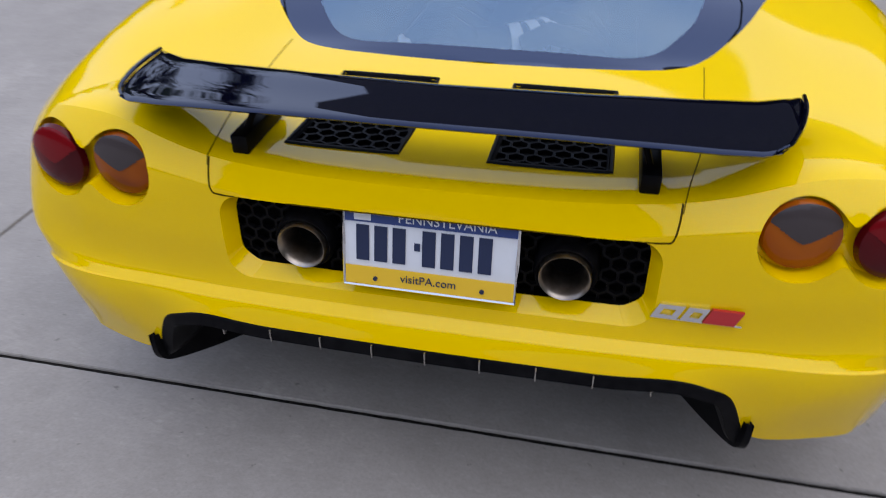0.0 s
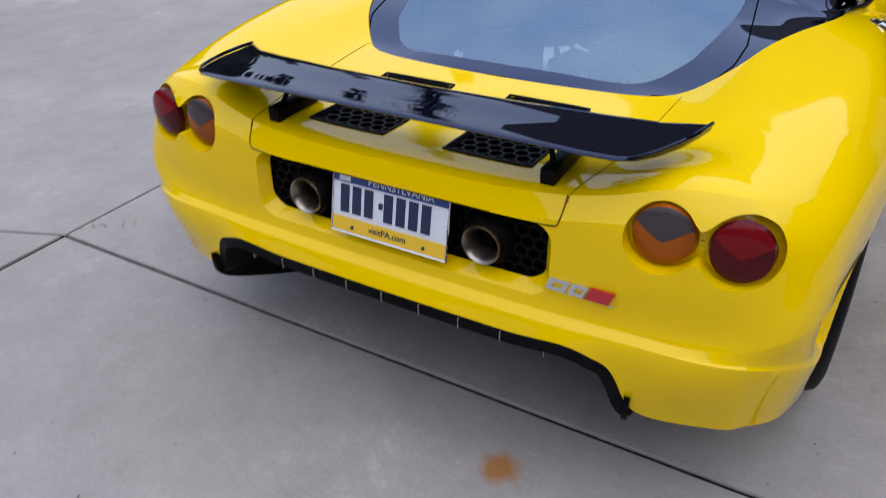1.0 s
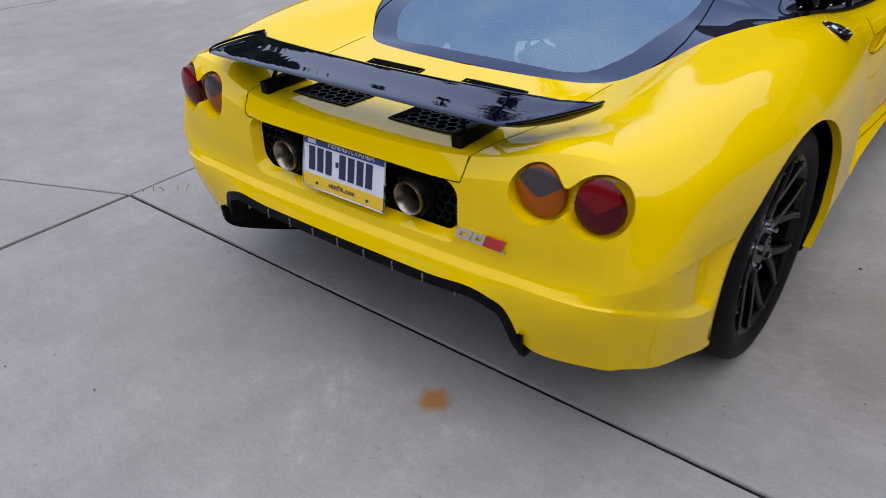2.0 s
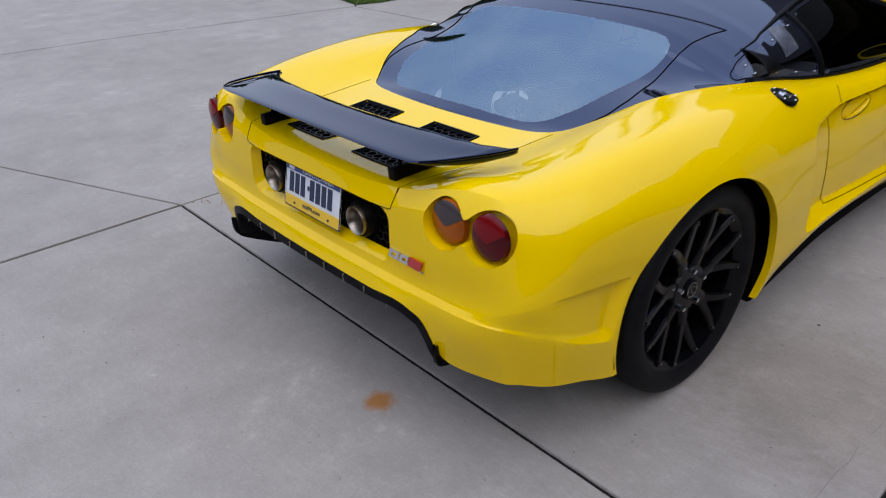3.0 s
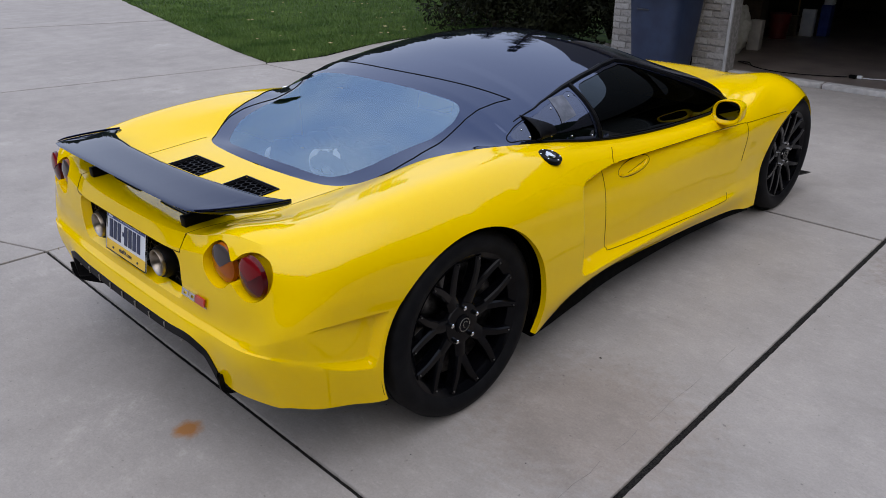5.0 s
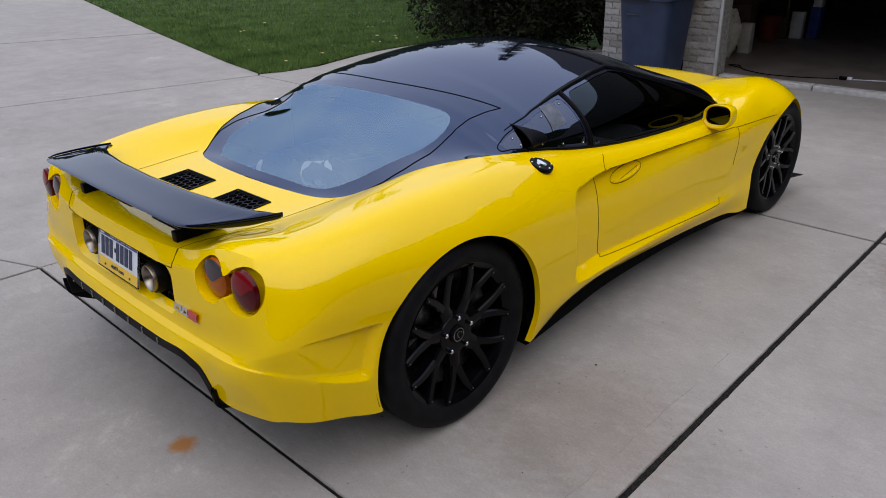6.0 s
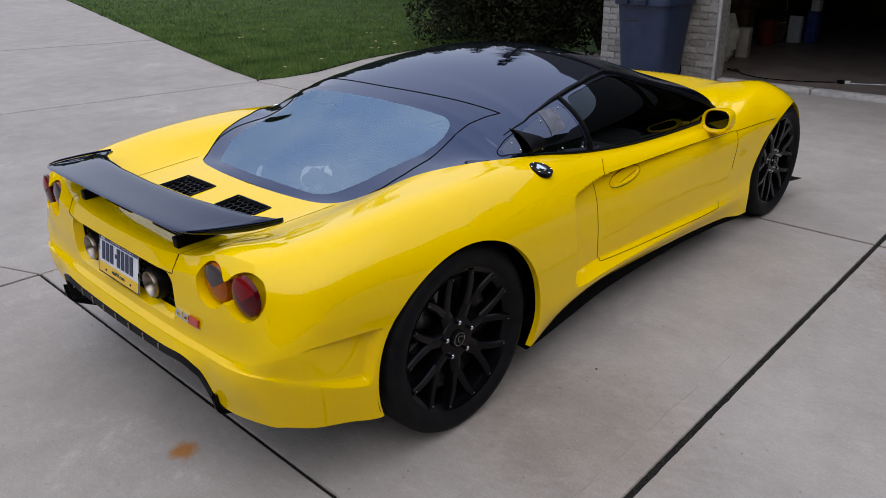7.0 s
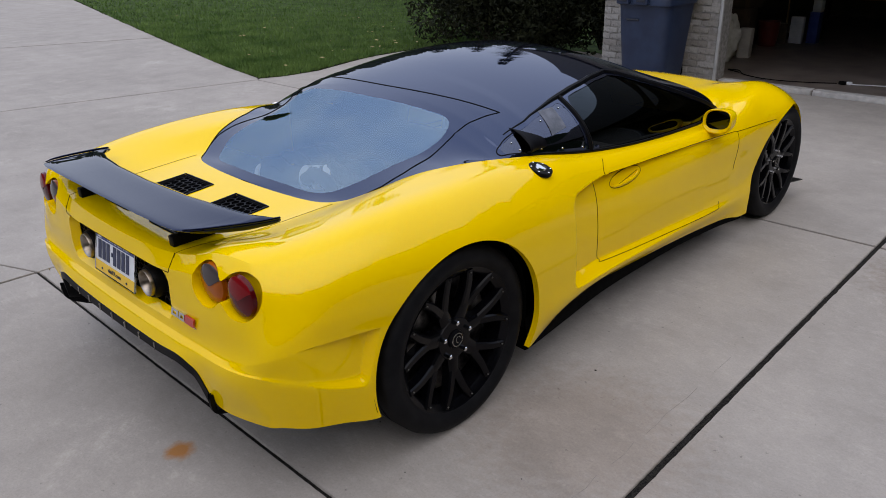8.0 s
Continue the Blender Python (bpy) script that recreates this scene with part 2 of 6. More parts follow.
BRICK = material("pale_brick", (0.40, 0.36, 0.32), 0.9, spec=0.25)
b_tint = ramp(BRICK, object_random(BRICK), [(0.0, (0.22, 0.204, 0.187)), (0.35, (0.29, 0.276, 0.259)), (0.7, (0.36, 0.345, 0.327)), (1.0, (0.25, 0.227, 0.206))])
b_grain = ramp(BRICK, noise_tex(BRICK, 26, 7, 0.7), [(0.28, 0.5), (0.45, 0.92), (0.68, 1.12)])
set_in(BRICK, "Base Color", mixed(BRICK, b_tint, b_grain, 1.0, "MULTIPLY"))
bumped(BRICK, noise_tex(BRICK, 70, 6, 0.7), 0.5, 0.004)
TRIM = speckled(material("grey_trim", (0.42, 0.42, 0.42), 0.6), (0.36, 0.36, 0.36), (0.46, 0.46, 0.46), 10)
SHINGLE = speckled(material("shingle", (0.04, 0.036, 0.032), 0.9), (0.012, 0.011, 0.010), (0.030, 0.027, 0.025), 12, 8)
GARAGE_FLOOR = speckled(material("garage_floor", (0.20, 0.18, 0.165), 0.42), (0.115, 0.092, 0.078), (0.205, 0.166, 0.143), 3, 8)
KERB = speckled(material("kerb_concrete", (0.45, 0.43, 0.41), 0.85), (0.36, 0.345, 0.33), (0.50, 0.48, 0.46), 14, 8)
# plaster colour kept very dark to carry the shade inside the garage
DIM_PLASTER = speckled(material("dim_garage_plaster", (0.07, 0.055, 0.045), 0.9), (0.065, 0.053, 0.045), (0.105, 0.086, 0.072), 3)
BIN_BLUE = speckled(material("bin_plastic", (0.05, 0.075, 0.13), 0.5), (0.010, 0.020, 0.054), (0.016, 0.031, 0.073), 7, 6)
BIN_SHADE = material("bin_recess_shade", (0.02, 0.025, 0.04), 0.5)
PAPER = speckled(material("pale_card", (0.50, 0.46, 0.40), 0.85), (0.34, 0.31, 0.265), (0.44, 0.40, 0.35), 9)
WHITE_CARD = speckled(material("white_card", (0.72, 0.72, 0.72), 0.7), (0.48, 0.49, 0.51), (0.60, 0.60, 0.61), 9)
BLUE_CARD = speckled(material("blue_card", (0.04, 0.08, 0.32), 0.6), (0.015, 0.035, 0.19), (0.03, 0.06, 0.26), 9)
BROWN_CARD = speckled(material("brown_card", (0.20, 0.13, 0.075), 0.85), (0.045, 0.026, 0.016), (0.075, 0.046, 0.028), 9)
RED_PLASTIC = speckled(material("red_plastic", (0.30, 0.02, 0.015), 0.5), (0.10, 0.007, 0.006), (0.16, 0.012, 0.010), 6)
CLOTH = speckled(material("cloth", (0.45, 0.43, 0.36), 0.95), (0.36, 0.34, 0.28), (0.50, 0.48, 0.42), 12)
WOOD = speckled(material("wood", (0.30, 0.19, 0.10), 0.7), (0.22, 0.13, 0.07), (0.36, 0.24, 0.13), 8)
# ---- building helpers ----
def as_mesh(name, verts, faces, mat, smooth=True, sharp=35, fix=False):
    me = bpy.data.meshes.new(name)
    me.from_pydata([tuple(map(float, v)) for v in verts], [], [tuple(map(int, f)) for f in faces])
    me.validate()
    me.materials.append(mat)
    if fix:
        b = bmesh.new()
        b.from_mesh(me)
        bmesh.ops.recalc_face_normals(b, faces=b.faces)
        b.to_mesh(me)
        b.free()
    if smooth:
        me.polygons.foreach_set("use_smooth", [True] * len(me.polygons))
        me.set_sharp_from_angle(angle=radians(sharp))
    me.update()
    return me


def hang(ob, parent, label=""):
    """Makes ob a part of parent; its coordinates are the world's."""
    ob.parent = parent
    m = parent.matrix_basis.copy()
    if parent.parent:
        m = parent.parent.matrix_basis @ parent.matrix_parent_inverse @ m
    ob.matrix_parent_inverse = m.inverted()
    return tagged(ob, label)


def facing(verts, faces, heart):
    """The faces, turned so that on the whole they look away from the point heart."""
    v, f = np.asarray(verts, float), np.asarray(faces)
    n = np.cross(v[f[:, 2]] - v[f[:, 0]], v[f[:, 3]] - v[f[:, 1]])
    return f if (n * (v[f].mean(axis=1) - np.asarray(heart))).sum() > 0 else f[:, ::-1]


def part(name, bm, mat, parent=None, label="", smooth=True, sharp=35, local=False, heart=None):
    """One bmesh, or (verts, faces), as ONE mesh object under a thing or under a part."""
    if isinstance(bm, tuple):
        if heart is not None:
            bm = (bm[0], facing(bm[0], bm[1], heart))
        me = as_mesh(name, bm[0], bm[1], mat, smooth, sharp, heart is None and len(bm[1]) < 20000)
    else:
        bmesh.ops.recalc_face_normals(bm, faces=bm.faces)
        me = bpy.data.meshes.new(name)
        bm.to_mesh(me)
        bm.free()
        me.materials.append(mat)
        if smooth:
            me.polygons.foreach_set("use_smooth", [True] * len(me.polygons))
            me.set_sharp_from_angle(angle=radians(sharp))
    ob = new(name, me)
    if parent is not None:
        if local:
            ob.parent = parent
            tagged(ob, label)
        else:
            hang(ob, parent, label)
    return ob


def thing(name, place, label, category, group="", kind=""):
    ob = new(name)
    ob.empty_display_size = 0.1
    ob.location = place
    return tagged(ob, label, category, group, kind)


def box(cx, cy, cz, sx, sy, sz, bevel=0.0, m=None, bm=None):
    """A bevelled box about a centre, turned by m."""
    b = bm or bmesh.new()
    r = bmesh.ops.create_cube(b, size=1.0)
    vs = r["verts"]
    for v in vs:
        v.co = Vector((v.co.x * sx, v.co.y * sy, v.co.z * sz))
    if bevel:
        es = list({e for v in vs for e in v.link_edges})
        out = bmesh.ops.bevel(b, geom=es, offset=bevel, segments=2, profile=0.5, affect="EDGES")
        vs = list({v for f in out["faces"] for v in f.verts} | {v for v in vs if v.is_valid})
    for v in vs:
        v.co = (m @ v.co if m else v.co) + Vector((cx, cy, cz))
    return b


def tube(points, radius, sides=8, bm=None, close=False):
    """A round bar along points; radius may be one number or one for each point."""
    b = bm or bmesh.new()
    pts = [Vector(p) for p in points]
    rings = []
    up = Vector((0, 0, 1))
    for i, p in enumerate(pts):
        a = pts[(i - 1) % len(pts)] if close or i else p
        c = pts[(i + 1) % len(pts)] if close or i < len(pts) - 1 else p
        d = (c - a).normalized()
        u = d.cross(up if abs(d.dot(up)) < 0.95 else Vector((1, 0, 0))).normalized()
        w = u.cross(d)
        r = radius if isinstance(radius, (int, float)) else float(radius[i])
        rings.append([b.verts.new(p + r * (math.cos(2 * math.pi * k / sides) * u + math.sin(2 * math.pi * k / sides) * w)) for k in range(sides)])
    n = len(rings)
    for i in range(n if close else n - 1):
        for k in range(sides):
            b.faces.new((rings[i][k], rings[i][(k + 1) % sides], rings[(i + 1) % n][(k + 1) % sides], rings[(i + 1) % n][k]))
    if not close:
        b.faces.new(rings[0])
        b.faces.new(rings[-1])
    return b


def revolved(profile, axis="x", sides=48, centre=(0, 0, 0), closed=False):
    """Verts and faces of a profile of (along, radius) turned round an axis."""
    vs, fs = [], []
    n = len(profile)
    for k in range(sides):
        a = 2 * math.pi * k / sides
        for h, r in profile:
            p = {"x": (h, r * math.cos(a), r * math.sin(a)), "y": (r * math.cos(a), h, r * math.sin(a)), "z": (r * math.cos(a), r * math.sin(a), h)}[axis]
            vs.append(tuple(c + o for c, o in zip(p, centre)))
    for k in range(sides):
        for i in range(n if closed else n - 1):
            j = (i + 1) % n
            fs.append((k * n + i, k * n + j, ((k + 1) % sides) * n + j, ((k + 1) % sides) * n + i))
    return vs, fs


def slopes(s, p):
    d = np.diff(p, axis=0) / np.diff(s)[:, None]
    w = np.diff(s)[:, None]
    m = np.zeros_like(p)
    m[1:-1] = (d[:-1] * w[1:] + d[1:] * w[:-1]) / (w[1:] + w[:-1])
    m[0], m[-1] = d[0], d[-1]
    return m


def spline(keys, at, mirror=False):
    """A smooth curve through keys (s, values...), read at the places at. mirror: both ends lie in the plane x = 0."""
    k = np.array(keys, float)
    if mirror:
        f = np.ones(k.shape[1])
        f[1] = -1
        first, last = k[1] * f, k[-2] * f
        first[0], last[0] = 2 * k[0, 0] - k[1, 0], 2 * k[-1, 0] - k[-2, 0]
        k = np.vstack([first, k, last])
    s, p = k[:, 0], k[:, 1:]
    m = slopes(s, p)
    at = np.atleast_1d(np.asarray(at, float))
    i = np.clip(np.searchsorted(s, at, side="right") - 1, 0, len(s) - 2)
    h = (s[i + 1] - s[i])[:, None]
    t = ((at - s[i])[:, None]) / h
    t2, t3 = t * t, t * t * t
    return (2 * t3 - 3 * t2 + 1) * p[i] + (t3 - 2 * t2 + t) * h * m[i] + (3 * t2 - 2 * t3) * p[i + 1] + (t3 - t2) * h * m[i + 1]


def keyed(keys, v):
    """A plain number read off short keys (s, value)."""
    a = np.array(keys, float)
    return np.interp(v, a[:, 0], a[:, 1])


def soften(grid, times, axis=0):
    """Evens a grid of points along one axis, its ends kept."""
    g = np.swapaxes(grid, 0, axis).copy()
    for _ in range(times):
        g[1:-1] = 0.5 * g[1:-1] + 0.25 * (g[:-2] + g[2:])
    return np.swapaxes(g, 0, axis)


def grid_faces(rows, cols):
    return np.array([(i * cols + j, i * cols + j + 1, (i + 1) * cols + j + 1, (i + 1) * cols + j) for i in range(rows - 1) for j in range(cols - 1)])


def cut_out(verts, faces, field, axes, reach, lip):
    """Cuts the region field < 0 out of a skin, its rim pulled onto the outline along axes and turned in by lip.
    Returns the skin and the piece that was cut out."""
    v = verts.copy()
    fn = np.cross(v[faces[:, 2]] - v[faces[:, 0]], v[faces[:, 3]] - v[faces[:, 1]])
    vn = np.zeros_like(v)
    for k in range(4):
        np.add.at(vn, faces[:, k], fn)
    vn /= np.maximum(np.linalg.norm(vn, axis=1), 1e-12)[:, None]
    for _ in range(4):
        d = field(v)
        near = np.abs(d) < reach
        g = np.zeros_like(v)
        for a in axes:
            step = np.zeros(3)
            step[a] = 1e-4
            g[:, a] = (field(v + step) - field(v - step)) / 2e-4
        g -= vn * (g * vn).sum(1)[:, None]
        n2 = np.maximum((g * g).sum(1), 1e-6)
        move = -(d / n2)[:, None] * g
        move[~near | (n2 < 0.1)] = 0
        v += move
    mid = field(v[faces].mean(axis=1))
    keep, gone = faces[mid >= 0], faces[mid < 0]
    count = {}
    for f in keep:
        for k in range(4):
            e = (f[k], f[(k + 1) % 4])
            count[e] = count.get(e, 0) + 1
    lost = {frozenset((f[k], f[(k + 1) % 4])) for f in gone for k in range(4)}
    rim = [e for e in count if frozenset(e) in lost and (e[1], e[0]) not in count]
    inner, extra, add = {}, [], []
    for a, b in rim:
        for q in (a, b):
            if q not in inner:
                inner[q] = len(v) + len(extra)
                extra.append(v[q] + np.asarray(lip(v[q])))
        add.append((b, a, inner[a], inner[b]))
    used = np.unique(gone)
    back = {int(q): i for i, q in enumerate(used)}
    piece = (v[used].copy(), np.array([[back[int(q)] for q in f] for f in gone]).reshape(-1, 4))
    v = np.vstack([v, extra]) if extra else v
    return v, np.vstack([keep, add]) if add else keep, piece


def compact(verts, faces):
    used = np.unique(faces)
    back = np.full(len(verts), -1)
    back[used] = np.arange(len(used))
    return verts[used], back[faces]


def both_sides(verts, faces):
    """A right-hand skin and its mirror image, sewn together in the plane x = 0."""
    m = verts * np.array([-1, 1, 1])
    f2 = faces[:, ::-1] + len(verts)
    v, f = np.vstack([verts, m]), np.vstack([faces, f2])
    on = np.where(np.abs(verts[:, 0]) < 1e-5)[0]
    back = np.arange(len(v))
    back[on + len(verts)] = on
    return compact(v, back[f])


def mirrored(vf):
    v, f = vf
    return np.asarray(v) * np.array([-1, 1, 1]), np.asarray(f)[:, ::-1]


def rounded_rect(px, pz, cx, cz, hx, hz, r):
    qx, qz = np.abs(px - cx) - hx + r, np.abs(pz - cz) - hz + r
    return np.hypot(np.maximum(qx, 0), np.maximum(qz, 0)) + np.minimum(np.maximum(qx, qz), 0) - r


def honeycomb(width, height, cell, wall, depth):
    """A flat honeycomb in the x-z plane, y the depth: verts, faces of one sheet of open six-sided cells."""
    vs, fs = [], []
    dx, dz = cell * math.sqrt(3), cell * 1.5
    rows, cols = int(height / dz) + 2, int(width / dx) + 2
    for r in range(-1, rows):
        for c in range(-1, cols):
            cx, cz = -width / 2 + c * dx + (dx / 2 if r % 2 else 0), -height / 2 + r * dz
            if abs(cx) > width / 2 or abs(cz) > height / 2:
                continue
            base = len(vs)
            for rad, y in ((cell, 0.0), (cell - wall, 0.0), (cell - wall, depth)):
                for k in range(6):
                    a = math.pi / 6 + k * math.pi / 3
                    vs.append((cx + rad * math.cos(a), y, cz + rad * math.sin(a)))
            for k in range(6):
                n = (k + 1) % 6
                fs.append((base + k, base + n, base + 6 + n, base + 6 + k))
                fs.append((base + 6 + k, base + 6 + n, base + 12 + n, base + 12 + k))
    return np.array(vs), fs

# ---- the sports car: its tail at y = 0, its nose towards +y ----
car = thing("sports_car", (0, 2.1, 0), "bright yellow sports car with gloss black roof, parked on concrete", "car")
REAR_AXLE, FRONT_AXLE = 0.75, 3.525
HEART = (0, 1.9, .25)

# Lines that run round the right-hand half of the skin, from the middle of the tail to the middle of the nose: place along it, x, y, z.
LINE_BOTTOM = [(0, 0, -.028, .438), (1, .30, -.023, .436), (2, .49, -.014, .432), (2.25, .536, -.006, .408), (2.42, .558, .003, .36), (2.6, .578, .014, .306), (2.75, .615, .028, .285), (3, .73, .064, .280), (3.55, .798, .106, .280), (4, .849, .168, .269), (4.5, .880, .27, .25),
               (5, .895, .385, .212), (6, .925, .75, .20), (7, .952, 1.08, .180), (7.3, .938, 1.19, .208), (7.7, .919, 1.38, .241), (8, .910, 1.56, .257), (8.5, .906, 1.79, .254), (9, .904, 2.05, .243), (9.5, .90, 2.41, .222), (10, .90, 2.75, .195), (11, .912, 3.05, .15),
               (12, .92, 3.52, .18), (13, .86, 3.92, .15), (14, .52, 4.17, .14), (15, 0, 4.25, .14)]
LINE_LEDGE = [(0, 0, -.012, .476), (1, .30, -.010, .477), (2, .52, -.001, .479), (3, .74, .020, .48), (3.55, .821, .065, .472), (4, .873, .140, .443), (4.5, .898, .25, .39),
              (5, .905, .40, .34), (6, .95, .75, .30), (7, .968, 1.10, .29), (7.7, .955, 1.40, .298), (8, .945, 1.52, .298), (9, .93, 2.1, .290), (10, .92, 2.8, .268), (11, .915, 3.08, .26),
              (12, .935, 3.52, .30), (13, .865, 3.92, .25), (14, .53, 4.18, .22), (15, 0, 4.27, .22)]
LINE_LOW = [(0, 0, .007, .492), (1, .30, .009, .492), (2, .53, .016, .496), (3, .74, .034, .505), (3.55, .838, .072, .545), (4, .880, .15, .560), (4.5, .894, .26, .551), (5, .912, .40, .538),
            (6, .962, .75, .47), (7, .972, 1.10, .40), (7.7, .958, 1.40, .37), (8, .948, 1.55, .36), (9, .926, 2.1, .345), (10, .912, 2.75, .345), (11, .905, 3.10, .36),
            (12, .945, 3.52, .42), (13, .862, 3.92, .36), (14, .52, 4.18, .30), (15, 0, 4.26, .30)]
LINE_MID = [(0, 0, .012, .60), (1, .30, .014, .60), (2, .54, .024, .61), (3, .74, .052, .635), (3.55, .83, .095, .640), (4, .876, .17, .640), (4.5, .900, .28, .628), (5, .918, .40, .612),
            (6, .968, .75, .57), (7, .972, 1.10, .55), (7.7, .955, 1.40, .52), (8, .946, 1.55, .505), (9, .926, 2.1, .49), (10, .91, 2.75, .48), (11, .91, 3.12, .50),
            (12, .945, 3.52, .56), (13, .845, 3.91, .46), (14, .49, 4.16, .37), (15, 0, 4.23, .37)]
LINE_HIGH = [(0, 0, .010, .698), (1, .30, .016, .695), (2, .52, .036, .722), (3, .733, .070, .742), (3.55, .812, .120, .730), (4, .852, .205, .735), (4.5, .880, .31, .738), (5, .902, .42, .736),
             (6, .938, .75, .745), (7, .938, 1.10, .73), (7.7, .922, 1.40, .695), (8, .912, 1.55, .675), (9, .900, 2.1, .655), (10, .895, 2.75, .645), (11, .90, 3.12, .66),
             (12, .90, 3.50, .70), (13, .79, 3.89, .575), (14, .44, 4.12, .43), (15, 0, 4.18, .43)]
LINE_CREST = [(0, 0, .022, .743), (1, .30, .034, .745), (2, .49, .066, .764), (2.5, .59, .084, .793), (3, .68, .095, .799), (3.55, .756, .130, .788), (4, .785, .225, .792), (4.5, .803, .335, .808), (5, .815, .44, .823),
              (6, .83, .75, .848), (7, .832, 1.10, .843), (7.7, .838, 1.42, .80), (8, .842, 1.55, .775), (9, .845, 2.1, .725), (10, .845, 2.75, .705), (11, .82, 3.12, .765),
              (12, .765, 3.48, .785), (13, .66, 3.80, .70), (14, .38, 4.04, .55), (15, 0, 4.10, .54)]
LINE_DECK = [(0, 0, .28, .744), (1, .26, .28, .746), (2, .43, .30, .755), (3, .58, .32, .786), (3.55, .62, .36, .795), (4, .64, .42, .804), (4.5, .655, .48, .814), (5, .67, .55, .824),
             (6, .70, .78, .846), (7, .745, 1.11, .855), (7.7, .785, 1.42, .815), (8, .80, 1.55, .79), (9, .817, 2.1, .734), (10, .80, 2.78, .706), (11, .71, 3.12, .757),
             (12, .56, 3.42, .768), (13, .45, 3.62, .735), (14, .24, 3.75, .715), (15, 0, 3.78, .712)]
LINE_BASE = [(0, 0, .545, .767), (1, .24, .556, .767), (2, .40, .586, .767), (3, .476, .650, .775), (3.55, .508, .690, .789), (4, .538, .73, .805), (4.5, .568, .78, .823), (5, .594, .84, .839),
             (6, .652, .97, .855), (7, .724, 1.15, .855), (7.7, .752, 1.44, .815), (8, .765, 1.57, .792), (9, .783, 2.1, .733), (10, .760, 2.80, .701), (11, .690, 2.99, .714),
             (12, .53, 3.13, .745), (13, .36, 3.23, .756), (14, .17, 3.27, .762), (15, 0, 3.28, .764)]
LINES = [LINE_BOTTOM, LINE_LEDGE, LINE_LOW, LINE_MID, LINE_HIGH, LINE_CREST, LINE_DECK, LINE_BASE]
# How hard the crease along each line is, by place along it.
CREASE = [[(0, 0), (15, 0)], [(0, .7), (2.6, .6), (3.2, .35), (4.2, .35), (5, .4), (6, 0), (15, 0)], [(0, .6), (2.6, .5), (3.4, .1), (15, 0)], [(0, 0), (15, 0)],
          [(0, .95), (1.6, .95), (2.4, 0), (15, 0)], [(0, .8), (1.8, .8), (2.4, .45), (3.4, .45), (4.2, 0), (15, 0)], [(0, 0), (15, 0)], [(0, 0), (15, 0)]]
DIVIDE = [10, 24, 20, 30, 26, 18, 14]


def body_skin(along=900):
    fine = np.linspace(0, 15, 3000)
    walked = np.r_[0, np.cumsum(np.linalg.norm(np.diff(spline(LINE_MID, fine, True), axis=0), axis=1))]
    at = np.interp(np.linspace(0, walked[-1], along), walked, fine)
    net = np.stack([spline(k, at, True) for k in LINES], axis=1)
    bottom = soften(net[:, :1], 14)
    net = np.concatenate([bottom, soften(net[:, 1:], 24)], axis=1)
    calm = keyed([(3.3, 0), (4.2, 1), (9, 1), (10, 0)], at)[:, None, None]
    net[:, 4:7] = net[:, 4:7] * (1 - calm) + soften(net[:, 4:7], 120) * calm
    net[0, :, 0] = net[-1, :, 0] = 0
    hard = np.stack([keyed(c, at) for c in CREASE], axis=1)[:, :, None]
    step = np.maximum(np.linalg.norm(np.diff(net, axis=1), axis=2), 1e-3)
    chord = np.diff(net, axis=1) / step[:, :, None]
    smooth = np.empty_like(net)
    w = step[:, :, None]
    smooth[:, 1:-1] = (chord[:, :-1] * w[:, 1:] + chord[:, 1:] * w[:, :-1]) / (w[:, 1:] + w[:, :-1])
    smooth[:, 0], smooth[:, -1] = chord[:, 0], chord[:, -1]
    cols = []
    for i, n in enumerate(DIVIDE):
        m0 = smooth[:, i] * (1 - hard[:, i]) + chord[:, i] * hard[:, i]
        m1 = smooth[:, i + 1] * (1 - hard[:, i + 1]) + chord[:, i] * hard[:, i + 1]
        for t in np.linspace(0, 1, n, endpoint=False):
            cols.append((2 * t**3 - 3 * t**2 + 1) * net[:, i] + (t**3 - 2 * t**2 + t) * m0 * w[:, i] + (3 * t**2 - 2 * t**3) * net[:, i + 1] + (t**3 - t**2) * m1 * w[:, i])
    cols.append(net[:, -1])
    g = np.stack(cols, axis=1)
    first = sum(DIVIDE[:3])
    g[:, first:] = g[:, first:] * (1 - calm) + soften(g[:, first:], 40, axis=1) * calm
    # the sunk blade in the flank behind the rear wheel: a crisp crease above, a sloping ledge below, deepest at its front edge
    x, y, z = g[..., 0], g[..., 1], g[..., 2]
    up = np.zeros(g.shape[1])
    up[DIVIDE[0]:DIVIDE[0] + DIVIDE[1] + 1] = np.clip(np.arange(DIVIDE[1] + 1) / (DIVIDE[1] * .15), 0, 1)
    up[DIVIDE[0] + DIVIDE[1]] = 0
    front_edge = .350 + (z - .345) * .29
    deep = np.clip((y - .13) / .22, 0, 1) * np.clip((front_edge - y) / .022, 0, 1)
    g[..., 0] -= np.where((x > .70) & (y < .46), .027 * deep * up[None, :], 0)
    # the bumper's ledge carried round the corner: the skin above it set back behind a crisp edge
    run_ = np.gradient(g[:, DIVIDE[0]], axis=0)
    out_x, out_y = run_[:, 1], -run_[:, 0]
    size = np.hypot(out_x, out_y)
    back_ = np.zeros(g.shape[1])
    k_ = np.arange(DIVIDE[1] + 1) / DIVIDE[1]
    back_[DIVIDE[0]:DIVIDE[0] + DIVIDE[1] + 1] = np.clip(k_ / .12, 0, 1) * np.clip((.95 - k_) / .6, 0, 1)
    set_back = .004 * keyed([(2.4, 0), (3.0, 1), (3.7, 1), (4.5, 0)], at)[:, None] * back_[None, :]
    g[..., 0] -= set_back * (out_x / size)[:, None]
